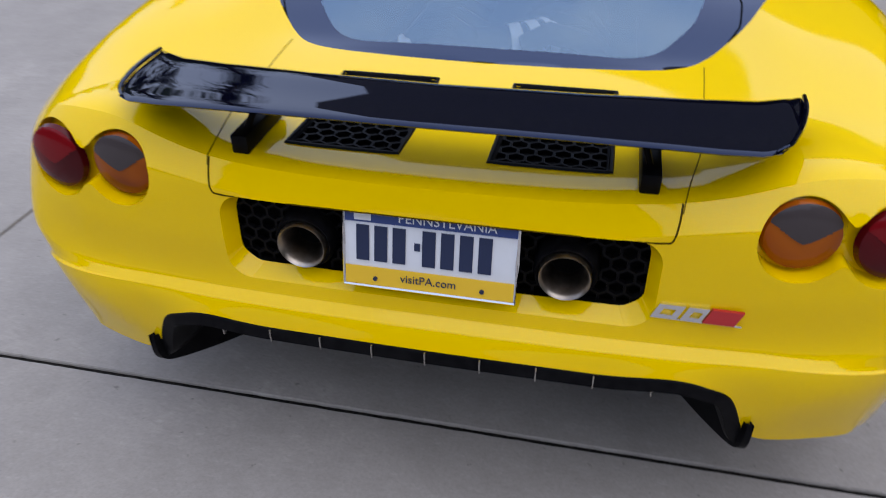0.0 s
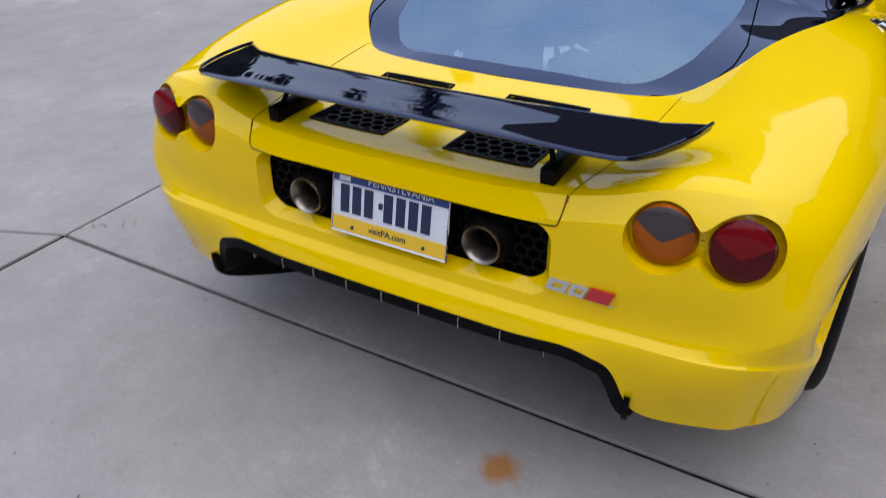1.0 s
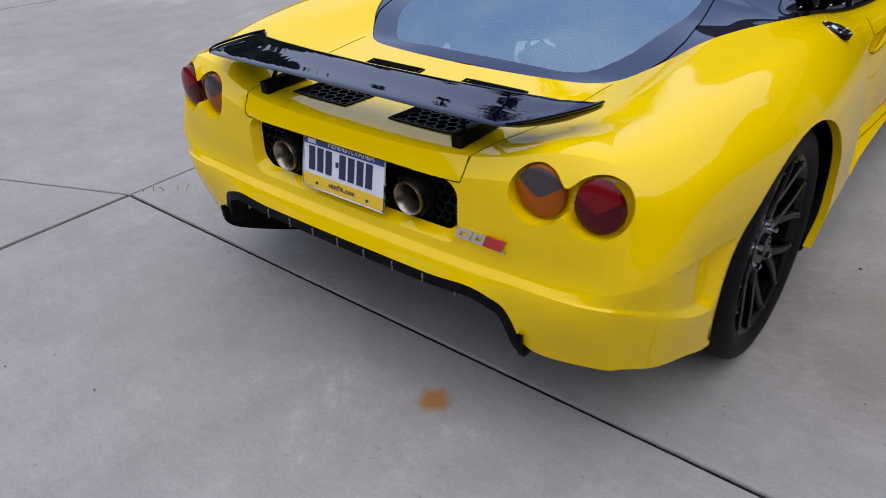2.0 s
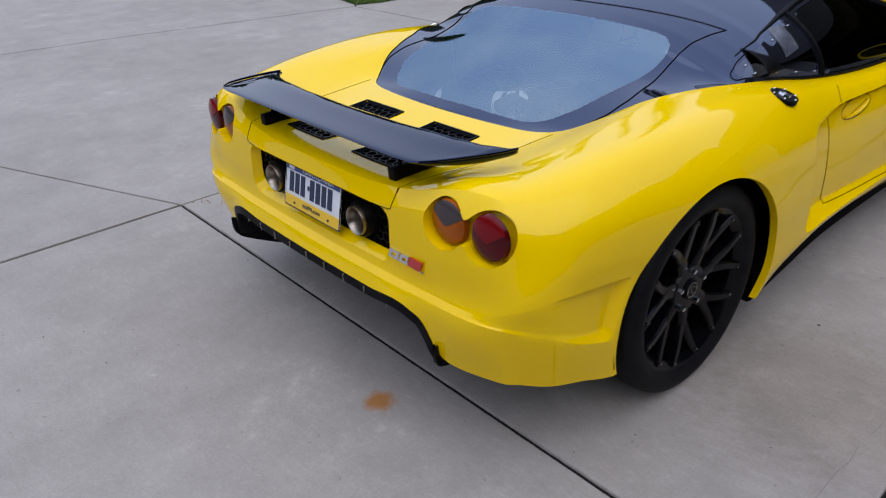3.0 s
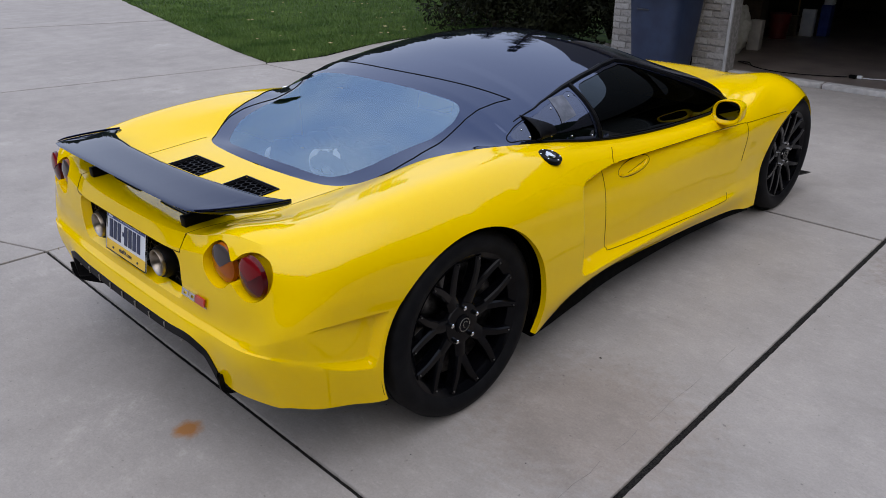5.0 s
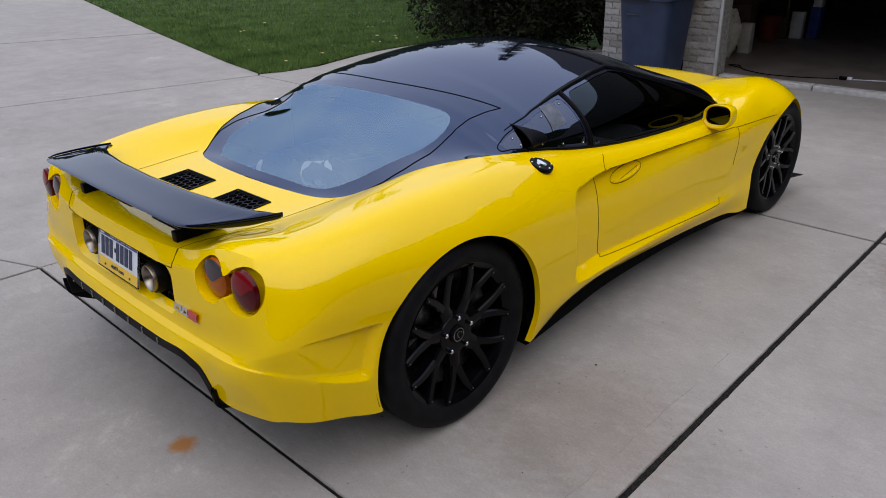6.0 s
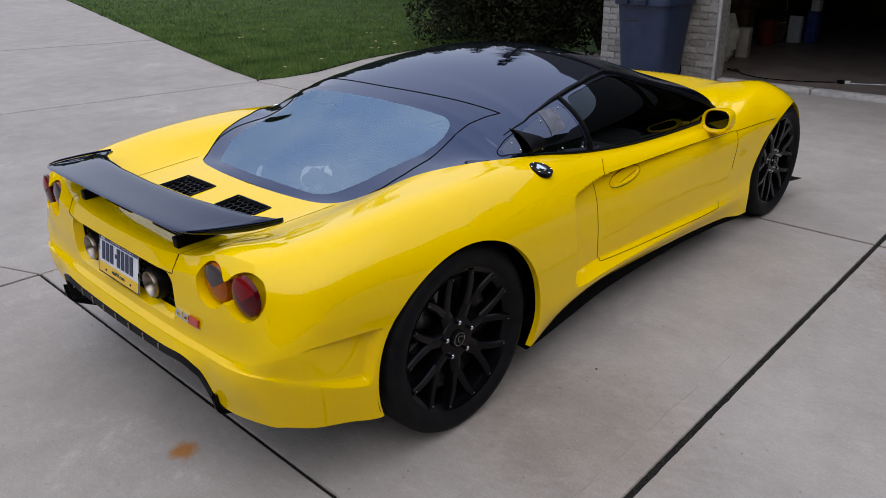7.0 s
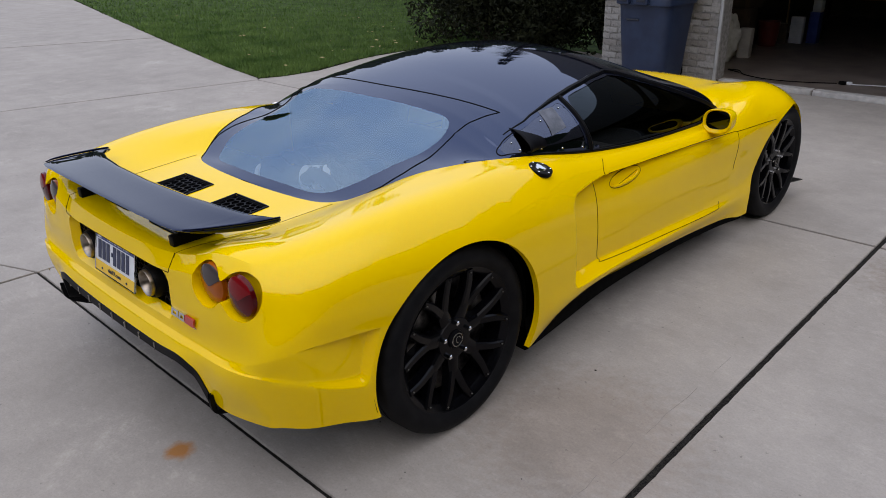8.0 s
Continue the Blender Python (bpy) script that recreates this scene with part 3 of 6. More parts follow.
    g[..., 1] -= set_back * (out_y / size)[:, None]
    # the door panel, pressed in behind a rounded edge and under the waist line, over a sloping sill
    waist = keyed([(1.35, .702), (1.45, .706), (1.52, .710), (1.60, .713), (1.67, .711), (2.1, .690), (2.4, .677), (2.9, .655)], y)
    depth = keyed([(1.6, .050), (1.85, .034), (2.1, .025), (2.55, .014), (2.70, .007), (2.80, .002), (2.9, 0)], y)
    ledge = keyed([(1.35, .330), (1.46, .318), (2.0, .305), (2.65, .290), (2.9, .285)], y)

    def rounded(u, v, r):
        return np.where((u < r) & (v < r), r - np.hypot(r - u, r - v), np.minimum(u, v))

    over = np.clip(rounded(y - 1.352, waist - z, .07) / keyed([(1.40, .034), (1.60, .012)], y), 0, 1)
    under = np.clip(rounded(y - 1.352, z - ledge, .035) / keyed([(1.37, .034), (1.6, .045), (2.65, .018)], y), 0, 1)
    pressed = depth * over * over * (3 - 2 * over) * under
    g[..., 0] -= np.where((x > .75) & (y > 1.33) & (y < 2.95), pressed, 0)
    return g.reshape(-1, 3), grid_faces(along, g.shape[1])


def far(v, d, where):
    return np.where(where, d, 1.0)


def rear_arch(v):
    y, z = v[:, 1] - REAR_AXLE + .002, v[:, 2] - .335
    return far(v, (np.hypot(y / .368, z / .374) - 1) * .37, (v[:, 0] > .5) & (v[:, 2] < .79))


def front_arch(v):
    y, z = v[:, 1] - FRONT_AXLE, v[:, 2] - .20
    return far(v, (np.hypot(y / .452, z / .476) - 1) * .45, (v[:, 0] > .5) & (v[:, 2] < .74))


def grille_hole(v):
    return far(v, rounded_rect(v[:, 0], v[:, 2], 0, .605, .384, .086, .045), (v[:, 1] < .2) & (v[:, 2] < .72))


LAMPS = ((.586, .706, .062), (.724, .704, .064))


def lamp_hole(v):
    d = [np.hypot(v[:, 0] - x, v[:, 2] - z) - r - .006 for x, z, r in LAMPS]
    k = .03
    h = np.clip(.5 + .5 * (d[1] - d[0]) / k, 0, 1)
    return far(v, d[1] * (1 - h) + d[0] * h - k * h * (1 - h), (v[:, 1] < .118) & (v[:, 2] < .815) & (v[:, 2] > .5))


VENT = (.184, .290, .100, .162)


def vent_hole(v):
    return far(v, rounded_rect(v[:, 0], v[:, 1], VENT[0], VENT[1], VENT[2], VENT[3], .003), (v[:, 2] > .70) & (v[:, 1] < .5))


sv, sf = body_skin()
sv, sf, _ = cut_out(sv, sf, rear_arch, (1, 2), .009, lambda p: (-.024, 0, 0))
sv, sf, _ = cut_out(sv, sf, front_arch, (1, 2), .009, lambda p: (-.024, 0, 0))
sv, sf, grille_piece = cut_out(sv, sf, grille_hole, (0, 2), .007, lambda p: (-.018 * min(1, max(0, (p[0] - .28) / .08)), .030, .020 * min(1, max(0, (.60 - p[2]) / .07))))
sv, sf, lamp_piece = cut_out(sv, sf, lamp_hole, (0, 1, 2), .010, lambda p: (-.002, .044, 0))
sv, sf, vent_piece = cut_out(sv, sf, vent_hole, (0, 1), .008, lambda p: (0, 0, -.008))
full = both_sides(*compact(sv, sf))
body = part("body", full, YELLOW, car, "bright yellow lacquered bodywork", sharp=28, heart=HEART)

# The skin as a ray target, to lay lines and fittings on it.
from mathutils.bvhtree import BVHTree
skin_tree = BVHTree.FromPolygons([tuple(v) for v in full[0]], [tuple(int(q) for q in f) for f in full[1]])


def on_skin(p, way):
    hit = skin_tree.ray_cast(Vector(p), Vector(way).normalized())
    if hit[0] is None:
        return None, None
    return hit[0], (hit[1] if hit[1].dot(Vector(way)) < 0 else -hit[1])


def shut_line(name, path, way, mat=GAP, radius=.0017, label="thin dark line along a panel gap or crease"):
    """A gap between panels or a crease: a fine dark bar sunk half into the skin along path, met along way."""
    pts = []
    dense = spline([(i, *p) for i, p in enumerate(path)], np.linspace(0, len(path) - 1, 12 * (len(path) - 1) + 1))
    for p in dense:
        place, _ = on_skin(p, way)
        if place is not None:
            pts.append(place)
    if len(pts) > 2:
        return part(name, tube(pts, radius, 6), mat, car, label)


for side in (1, -1):
    flip = (lambda vf: vf) if side > 0 else mirrored
    bucket_v, bucket_f = lamp_piece
    part("lamp_bucket", flip((bucket_v + np.array([-.002, .0435, 0]), bucket_f)), YELLOW, car, heart=HEART)
    vent_v, vent_f = vent_piece
    part("vent_floor", flip((vent_v + np.array([0, 0, -.022]), vent_f)), MATT_BLACK, car, heart=HEART)
gv, gf = both_sides(*grille_piece)
part("grille_backing", (gv + np.array([0, .075, 0]), gf), MATT_BLACK, car, heart=HEART)

# ---- greenhouse: roof, pillars, hatch and windows ----
RIDGE = [(.545, .769), (.63, .802), (.80, .869), (.95, .924), (1.1, .975), (1.25, 1.022), (1.4, 1.061), (1.6, 1.10), (1.8, 1.118), (2.0, 1.118), (2.2, 1.098), (2.4, 1.050), (2.7, .944), (3.0, .848), (3.28, .765)]


# the cross-section of the greenhouse along the car: height = (1 - x ** POWER) ** ROUND, a low crown between flat shoulders at the hatch, an ellipse over the doors
POWER = [(.51, 2.6), (1.0, 2.6), (1.3, 2.2), (1.45, 2.0), (2.3, 2.0), (2.7, 2.3), (3.0, 2.4), (3.22, 2.2)]
ROUND = [(.51, 3.0), (.65, 3.6), (1.0, 3.4), (1.08, 2.2), (1.15, 1.15), (1.22, .76), (1.30, .60), (1.40, .50), (2.3, .50), (2.7, .435), (3.0, .417), (3.22, .455)]


def roof_skin(along=300, across=130):
    base = soften(spline(LINE_BASE, np.linspace(0, 15, 2000), True), 5)
    y = np.r_[np.linspace(.546, .62, 20), np.linspace(.628, 3.15, along), np.linspace(3.157, 3.278, 24)]
    xb = np.interp(y, base[:, 1], base[:, 0])
    zb = np.interp(y, base[:, 1], base[:, 2]) - .003
    zc = np.maximum(spline(RIDGE, y)[:, 0], zb + .0005)
    a = np.linspace(0, math.pi / 2, across)
    u = np.cos(a).clip(0)[None, :] * .6 + np.linspace(1, 0, across)[None, :] * .4
    arch = (1 - u ** keyed(POWER, y)[:, None]).clip(0) ** keyed(ROUND, y)[:, None]
    g = np.stack([xb[:, None] * u, y[:, None] + 0 * a, zb[:, None] + (zc - zb)[:, None] * arch], axis=2)
    g[:, -1, 0] = 0
    return g.reshape(-1, 3), grid_faces(len(y), across), (y, xb, zb, zc)


rv, rf, (ROOF_Y, ROOF_X, ROOF_LOW, ROOF_TOP) = roof_skin()
roof_tree = BVHTree.FromPolygons([tuple(v) for v in rv], [tuple(int(q) for q in f) for f in rf])


def roof_z(x, y):
    xb, lo, top = (np.interp(y, ROOF_Y, q) for q in (ROOF_X, ROOF_LOW, ROOF_TOP))
    return lo + (top - lo) * np.maximum(0, 1 - (np.minimum(np.abs(x), xb) / xb) ** keyed(POWER, y)) ** keyed(ROUND, y)


def smooth_max(a, b, k=.05):
    h = np.clip(.5 + .5 * (a - b) / k, 0, 1)
    return b * (1 - h) + a * h + k * h * (1 - h)


def seam_x(y):
    return keyed([(.50, .430), (.60, .462), (.68, .505), (.76, .545), (.85, .553), (.95, .540), (1.1, .522), (1.2, .527), (1.28, .545), (1.36, .570), (1.5, .59)], y)


def seam_y(x):
    return 1.255 + .31 * np.abs(x) ** 2


def hatch_field(v):
    return np.maximum(v[:, 0] - seam_x(v[:, 1]), v[:, 1] - seam_y(v[:, 0]))


def glass_field(v):
    x, y = v[:, 0], v[:, 1]
    low = .588 + .33 * x * x - y
    high = y - (1.158 + .20 * x * x)
    out = x - keyed([(.60, .375), (.70, .412), (.76, .445), (.82, .462), (.88, .474), (.94, .482), (1.0, .488), (1.06, .492), (1.14, .492)], y)
    return smooth_max(smooth_max(low, high, .06), out, .10)


def rail_z(y):
    return keyed([(1.10, .86), (1.2, .888), (1.3, .917), (1.46, .949), (1.63, .976), (1.8, .995), (2.0, 1.009), (2.15, 1.010), (2.25, .99), (2.4, .94), (2.6, .868), (2.8, .79), (2.95, .72)], y)


def belt_z(y):
    return np.interp(y, ROOF_Y, ROOF_LOW) + .014


def pane_field(v, y0, lean0, y1, lean1, k=.05):
    """A side window between two leaning ends."""
    y, z = v[:, 1], v[:, 2]
    up = z - .75
    d = smooth_max(belt_z(y) - z, z - rail_z(y) + .012, .02)
    d = smooth_max(d, (y0 + lean0 * up) - y, k)
    d = smooth_max(d, y - (y1 + lean1 * up), .03)
    return np.where(v[:, 0] > .3, d, 1.0)


def screen_field(v):
    x, y = v[:, 0], v[:, 1]
    side = x - keyed([(2.1, .44), (2.4, .50), (2.7, .545), (2.9, .53), (3.05, .47), (3.2, .1)], y)
    return smooth_max(smooth_max(2.20 + .25 * x * x - y, y - (3.15 - .55 * x * x), .05), side, .08)


rv, rf, hatch_piece = cut_out(rv, rf, hatch_field, (0, 1), .008, lambda p: (0, 0, -.012))
rv, rf, quarter_piece = cut_out(rv, rf, lambda v: pane_field(v, 1.185, -.02, 1.672, -.04, .06), (1, 2), .008, lambda p: (-.008, 0, 0))
rv, rf, door_piece = cut_out(rv, rf, lambda v: pane_field(v, 1.715, -.05, 2.97, -.6, .05), (1, 2), .008, lambda p: (-.010, 0, 0))
rv, rf, screen_piece = cut_out(rv, rf, screen_field, (0, 1), .008, lambda p: (0, 0, -.006))
hv, hf, glass_piece = cut_out(*hatch_piece, glass_field, (0, 1), .008, lambda p: (0, 0, -.004))
part("roof", both_sides(*compact(rv, rf)), BLACK_PAINT, car, "gloss black roof and pillars", sharp=40, heart=HEART)
hatch = part("rear_hatch", both_sides(*compact(hv, hf)), BLACK_PAINT, car, "gloss black rear hatch frame", sharp=40, heart=HEART)
part("rear_window", both_sides(*glass_piece), REAR_GLASS, hatch, "large sloping rear window reflecting the sky", heart=HEART).visible_shadow = False
part("windscreen", both_sides(*screen_piece), SIDE_GLASS, car, "dark tinted windscreen", heart=HEART)
for side in (1, -1):
    flip = (lambda vf: vf) if side > 0 else mirrored
    inset = np.array([-.006, 0, 0])
    flush = np.array([-.0015, 0, 0])
    part("quarter_window", flip((quarter_piece[0] + flush, quarter_piece[1])), QUARTER_GLASS, car, "clear riveted quarter window", heart=HEART)
    part("door_window", flip((door_piece[0] + inset, door_piece[1])), SIDE_GLASS, car, "dark tinted side window", heart=HEART)
    # the fine seam round the hatch
    edge = [(seam_x(y), y) for y in np.linspace(.60, 1.357, 40)] + [(x, seam_y(x)) for x in np.linspace(.564, 0, 40)]
    part("hatch_seam", tube([(side * x, y, roof_z(x, y) + .0004) for x, y in edge], .0022, 6), MATT_BLACK, hatch)
    # black door window seals; the rail one also paints the roof side's dark reflection
    def rim_x(y, z):
        lo, top, xb = np.interp(y, ROOF_Y, ROOF_LOW), np.interp(y, ROOF_Y, ROOF_TOP), np.interp(y, ROOF_Y, ROOF_X)
        return xb * np.maximum(0.0004, 1 - np.clip((z - lo) / (top - lo), 0, 1) ** (1 / keyed(ROUND, y))) ** (1 / keyed(POWER, y))
    part("window_seal", tube([(side * (rim_x(y, rail_z(y)) - .003), y, rail_z(y)) for y in np.linspace(1.275, 2.93, 90)], np.interp(np.linspace(1.275, 2.93, 90), [1.27, 1.5, 1.7, 2.9], [.003, .006, .013, .013]), 8), SATIN_BLACK, car)
    part("belt_seal", tube([(side * (rim_x(y, belt_z(y) - .004) + .001), y, belt_z(y) - .006) for y in np.linspace(1.33, 2.93, 90)], np.interp(np.linspace(1.33, 2.93, 90), [1.33, 1.5, 2.9], [.002, .007, .007]), 8), SATIN_BLACK, car)
    part("pillar_seal", tube([(side * (rim_x(y, z) + .001), y, z) for y, z in [(1.700 - .05 * (q - .75), q) for q in np.linspace(belt_z(1.70), rail_z(1.70), 14)]], .010, 8), SATIN_BLACK, car)
    # the thin dark edge round the rear end of the quarter window
    bend = spline([(0, 1.33, rail_z(1.33) - .006), (1, 1.265, .899), (2, 1.215, .881), (3, 1.190, .866), (4, 1.196, .8575), (5, 1.235, .8565), (6, 1.31, belt_z(1.31) + .001)], np.linspace(0, 6, 40))
    rim_hits = [roof_tree.ray_cast(Vector((1.2, y, z)), Vector((-1, 0, 0)))[0] for y, z in bend]
    part("quarter_edge", tube([(side * q.x, q.y, q.z) for q in rim_hits if q is not None], .0026, 6), SATIN_BLACK, car)
    # rivets along the quarter window
    studs = [(y, rail_z(y) - .024) for y in (1.275, 1.36, 1.48, 1.625)] + [(y, belt_z(y) + .013) for y in (1.29, 1.40, 1.52, 1.645)]
    for y, z in studs:
        rb = bmesh.new()
        bmesh.ops.create_icosphere(rb, subdivisions=1, radius=.0042, matrix=Matrix.Translation((side * rim_x(y, z), y, z)))
        part("rivet", rb, CHROME, car)
    # a pale clear inset in the quarter window
    corners = ((1.511, .957), (1.600, .959), (1.588, .891), (1.486, .878))
    pv = []
    for i in range(7):
        for k in range(7):
            s, t = i / 6, k / 6
            y = (corners[0][0] * (1 - s) + corners[1][0] * s) * (1 - t) + (corners[3][0] * (1 - s) + corners[2][0] * s) * t
            z = (corners[0][1] * (1 - s) + corners[1][1] * s) * (1 - t) + (corners[3][1] * (1 - s) + corners[2][1] * s) * t
            pv.append((side * (rim_x(y, z) + .0015), y, z))
    part("window_inset", (pv, grid_faces(7, 7)), CLEAR_INSET, car, "pale rectangular inset in the quarter window")
    # the air scoop on the quarter window: a flared black duct
    sc_v, sc_f = [], []
    for i, t in enumerate(np.linspace(0, 1, 12)):
        y = 1.47 - .15 * t
        flare = .040 * t ** 1.3
        zc_, hz = belt_z(y) + .036 + .006 * t, .012 + .030 * t
        for k in range(14):
            a = math.pi * k / 13 - math.pi / 2
            z = zc_ + hz * math.sin(a)
            sc_v.append((side * (rim_x(y, z) - .006 + flare * math.cos(a) ** .6 if math.cos(a) > 0 else rim_x(y, z) - .006), y, z))
    for i in range(11):
        for k in range(13):
            sc_f.append((i * 14 + k, i * 14 + k + 1, (i + 1) * 14 + k + 1, (i + 1) * 14 + k))
    scoop = part("window_scoop", (sc_v, sc_f), SATIN_BLACK, car, "black air scoop on the quarter window")
    scoop.modifiers.new("thickness", "SOLIDIFY").thickness = .004

# ---- cabin and engine bay seen through the glass ----
part("cabin_floor", box(0, 2.05, .28, 1.5, 1.9, .04, .01), MATT_BLACK, car)
part("engine_bay_floor", box(0, .80, .50, 1.0, .75, .03, .01), MATT_BLACK, car)
part("bulkhead", box(0, 1.22, .62, 1.3, .03, .56, .01), MATT_BLACK, car)
part("dashboard", box(0, 2.72, .62, 1.3, .30, .18, .05), MATT_BLACK, car)
for side in (1, -1):
    sb = bmesh.new()
    box(side * .36, 1.72, .42, .46, .50, .14, .05, None, sb)
    box(side * .36, 1.47, .70, .44, .12, .56, .05, Matrix.Rotation(radians(-14), 3, "X"), sb)
    part("seat", sb, SATIN_BLACK, car, "black bucket seat")
part("roll_bar", tube([(-.56, 1.40, .45), (-.54, 1.42, .85), (-.42, 1.44, .98), (.42, 1.44, .98), (.54, 1.42, .85), (.56, 1.40, .45)], .02, 10), SATIN_BLACK, car)
wheel_ring = [(-.36 + .17 * math.cos(a), 2.42 + .05 * math.sin(a), .74 + .16 * math.sin(a)) for a in np.linspace(0, 2 * math.pi, 32, endpoint=False)]
part("steering_wheel", tube(wheel_ring, .014, 8, close=True), SATIN_BLACK, car)
engine = part("engine_block", box(0, .92, .54, .50, .42, .22, .04), ALLOY, car, "grey alloy engine under the rear window")
for k in range(4):
    for side in (1, -1):
        part("intake_runner", tube([(side * .06, .78 + k * .09, .73), (side * .12, .78 + k * .09, .765), (side * .20, .78 + k * .09, .75), (side * .24, .78 + k * .09, .70)], .028, 12), SATIN_BLACK, engine)
pipe = [(-.34, .76, .64), (-.22, .78, .695), (-.08, .79, .715), (.05, .82, .725), (.15, .91, .735), (.21, 1.04, .74)]
hose_run = [(i, *q) for i, q in enumerate(pipe)]
air = part("intake_pipe", tube(spline(hose_run, np.linspace(0, 5, 50)), .045, 18), SATIN_BLACK, car, "black intake hose with white bands")
for t in (.85, 2.75, 3.08, 3.4):
    part("clamp_band", tube(spline(hose_run, [t, t + .10, t + .21]), .050, 18), PLATE_WHITE, air, "white hose band")
# ---- wing ----
def wing_skin():
    xs = np.unique(np.round(np.r_[np.linspace(-.606, .606, 90), np.linspace(-.606, -.49, 34), np.linspace(.49, .606, 34)], 5))
    prof = 22
    vs, fs = [], []
    for x in xs:
        a = abs(x)
        back = keyed([(0, -.005), (.30, -.003), (.44, .004), (.50, .016), (.53, .038), (.555, .085), (.578, .155), (.596, .230), (.606, .285)], a)
        front = keyed([(0, .188), (.25, .198), (.42, .222), (.52, .250), (.58, .288), (.600, .308), (.606, .304)], a)
        lift = -.016 * (a / .6) ** 4
        chord = front - back
        thick = .020 * min(1, chord / .15) + .004
        for k in range(prof):
            t = 2 * math.pi * k / prof
            u = .5 - .5 * math.cos(t)
            th = thick * math.sin(t) * (.5 + .5 * u) * .8
            camber = -.010 * math.sin(math.pi * u)
            y = back + chord * u
            vs.append((x - .010, y, (.864 - .010 * (y - .01) / .19) + camber * chord / .19 + th + lift))
    for i in range(len(xs) - 1):
        for k in range(prof):
            fs.append((i * prof + k, i * prof + (k + 1) % prof, (i + 1) * prof + (k + 1) % prof, (i + 1) * prof + k))
    fs.append(tuple(range(prof - 1, -1, -1)))
    fs.append(tuple((len(xs) - 1) * prof + k for k in range(prof)))
    return vs, fs


wing = part("rear_wing", wing_skin(), WING_BLACK, car, "gloss black rear wing with upswept tips", sharp=60)
for side in (1, -1):
    tip_line = spline([(0, side * .520 - .01, .032, .858), (1, side * .548 - .01, .072, .856), (2, side * .576 - .01, .150, .851), (3, side * .596 - .01, .230, .845), (4, side * .606 - .01, .302, .840)], np.linspace(0, 4, 24))
    part("wing_tip_lip", tube(tip_line, np.interp(np.linspace(0, 4, 24), [0, 1, 3.4, 4], [.002, .004, .005, .004]), 8), WING_BLACK, wing, "raised black lip along the wing tip")
    part("wing_bracket", box(side * .348, .150, .770, .032, .17, .036, .004, Matrix.Rotation(radians(2), 3, "X")), SATIN_BLACK, wing, "black wing bracket bolted to the deck")
    part("wing_strut", tube([(side * .355, .20, .785), (side * .40, .13, .842)], .006, 8), SATIN_BLACK, wing)
    part("wing_strut", tube([(side * .345, .10, .785), (side * .325, .12, .842)], .006, 8), SATIN_BLACK, wing)
    part("wing_foot", box(side * .37, .12, .839, .11, .03, .008, .002), SATIN_BLACK, wing)

# ---- deck vents and the grille ----
for side in (1, -1):
    hv_, hf_ = honeycomb(.25, .36, .0185, .0028, .010)
    px = np.clip(hv_[:, 0], -VENT[2] - .001, VENT[2] + .001) + VENT[0]
    py = np.clip(hv_[:, 2], -VENT[3] - .001, VENT[3] + .001) + VENT[1]
    near_deck = np.argmin((px[:, None] - vent_piece[0][None, ::3, 0]) ** 2 + (py[:, None] - vent_piece[0][None, ::3, 1]) ** 2, axis=1)
    hv_ = np.stack([side * px, py, vent_piece[0][::3][near_deck, 2] - .004 - hv_[:, 1]], axis=1)
    part("deck_vent", (hv_, hf_), SATIN_BLACK, car, "black honeycomb deck vent", smooth=False)
    vx, vy = side * VENT[0], VENT[1]
    fr = [(vx + sx * (VENT[2] + .003), vy + sy * (VENT[3] + .003)) for sx, sy in ((-1, -1), (1, -1), (1, 1), (-1, 1))]
    dense_frame = []
    for i in range(4):
        for t in np.linspace(0, 1, 8, endpoint=False):
            q, _ = on_skin((fr[i][0] * (1 - t) + fr[(i + 1) % 4][0] * t, fr[i][1] * (1 - t) + fr[(i + 1) % 4][1] * t, 1.2), (0, 0, -1))
            if q is not None:
                dense_frame.append(q)
    part("vent_frame", tube(dense_frame, .0048, 6, close=True), SATIN_BLACK, car)
    inner = [(vx + (q[0] - vx) * .962, vy + (q[1] - vy) * .973, q[2] - .0055) for q in dense_frame]
    part("vent_lip", tube(inner, .0045, 6, close=True), SATIN_BLACK, car)
hv_, hf_ = honeycomb(.79, .185, .0165, .0028, .010)
hv_[:, 0], hv_[:, 2] = np.clip(hv_[:, 0], -.376, .376), np.clip(hv_[:, 2], -.0755, .0755)
hv_ = hv_ + np.array([0, .052, .612])
clear_of = np.minimum(np.hypot(hv_[:, 0] - .232, hv_[:, 2] - .607), np.hypot(hv_[:, 0] + .232, hv_[:, 2] - .607))
hf_ = [f for f in hf_ if min(clear_of[q] for q in f) > .053]
part("rear_grille", (hv_, hf_), SATIN_BLACK, car, "black honeycomb grille round the exhausts", smooth=False)
for side in (1, -1):
    tip = revolved([(.055, .025), (.0, .032), (-.016, .038), (-.022, .041), (-.024, .0435), (-.020, .0450), (.0, .0445), (.06, .044)], "y", 40, (side * .232, .032, .607))
    ex = part("exhaust_tip", tip, EXHAUST, car, "round brushed steel exhaust tip")
    # matt black disc carries the shade deep in the pipe
    part("exhaust_bore", revolved([(.034, .0), (.034, .0300), (.010, .0312)], "y", 32, (side * .232, .032, .607)), MATT_BLACK, ex, "black disc for the dark depth of the exhaust")
    part("exhaust_sleeve", revolved([(-.012, .046), (-.015, .051), (-.004, .055), (.06, .056)], "y", 36, (side * .232, .034, .607)), SATIN_BLACK, ex)

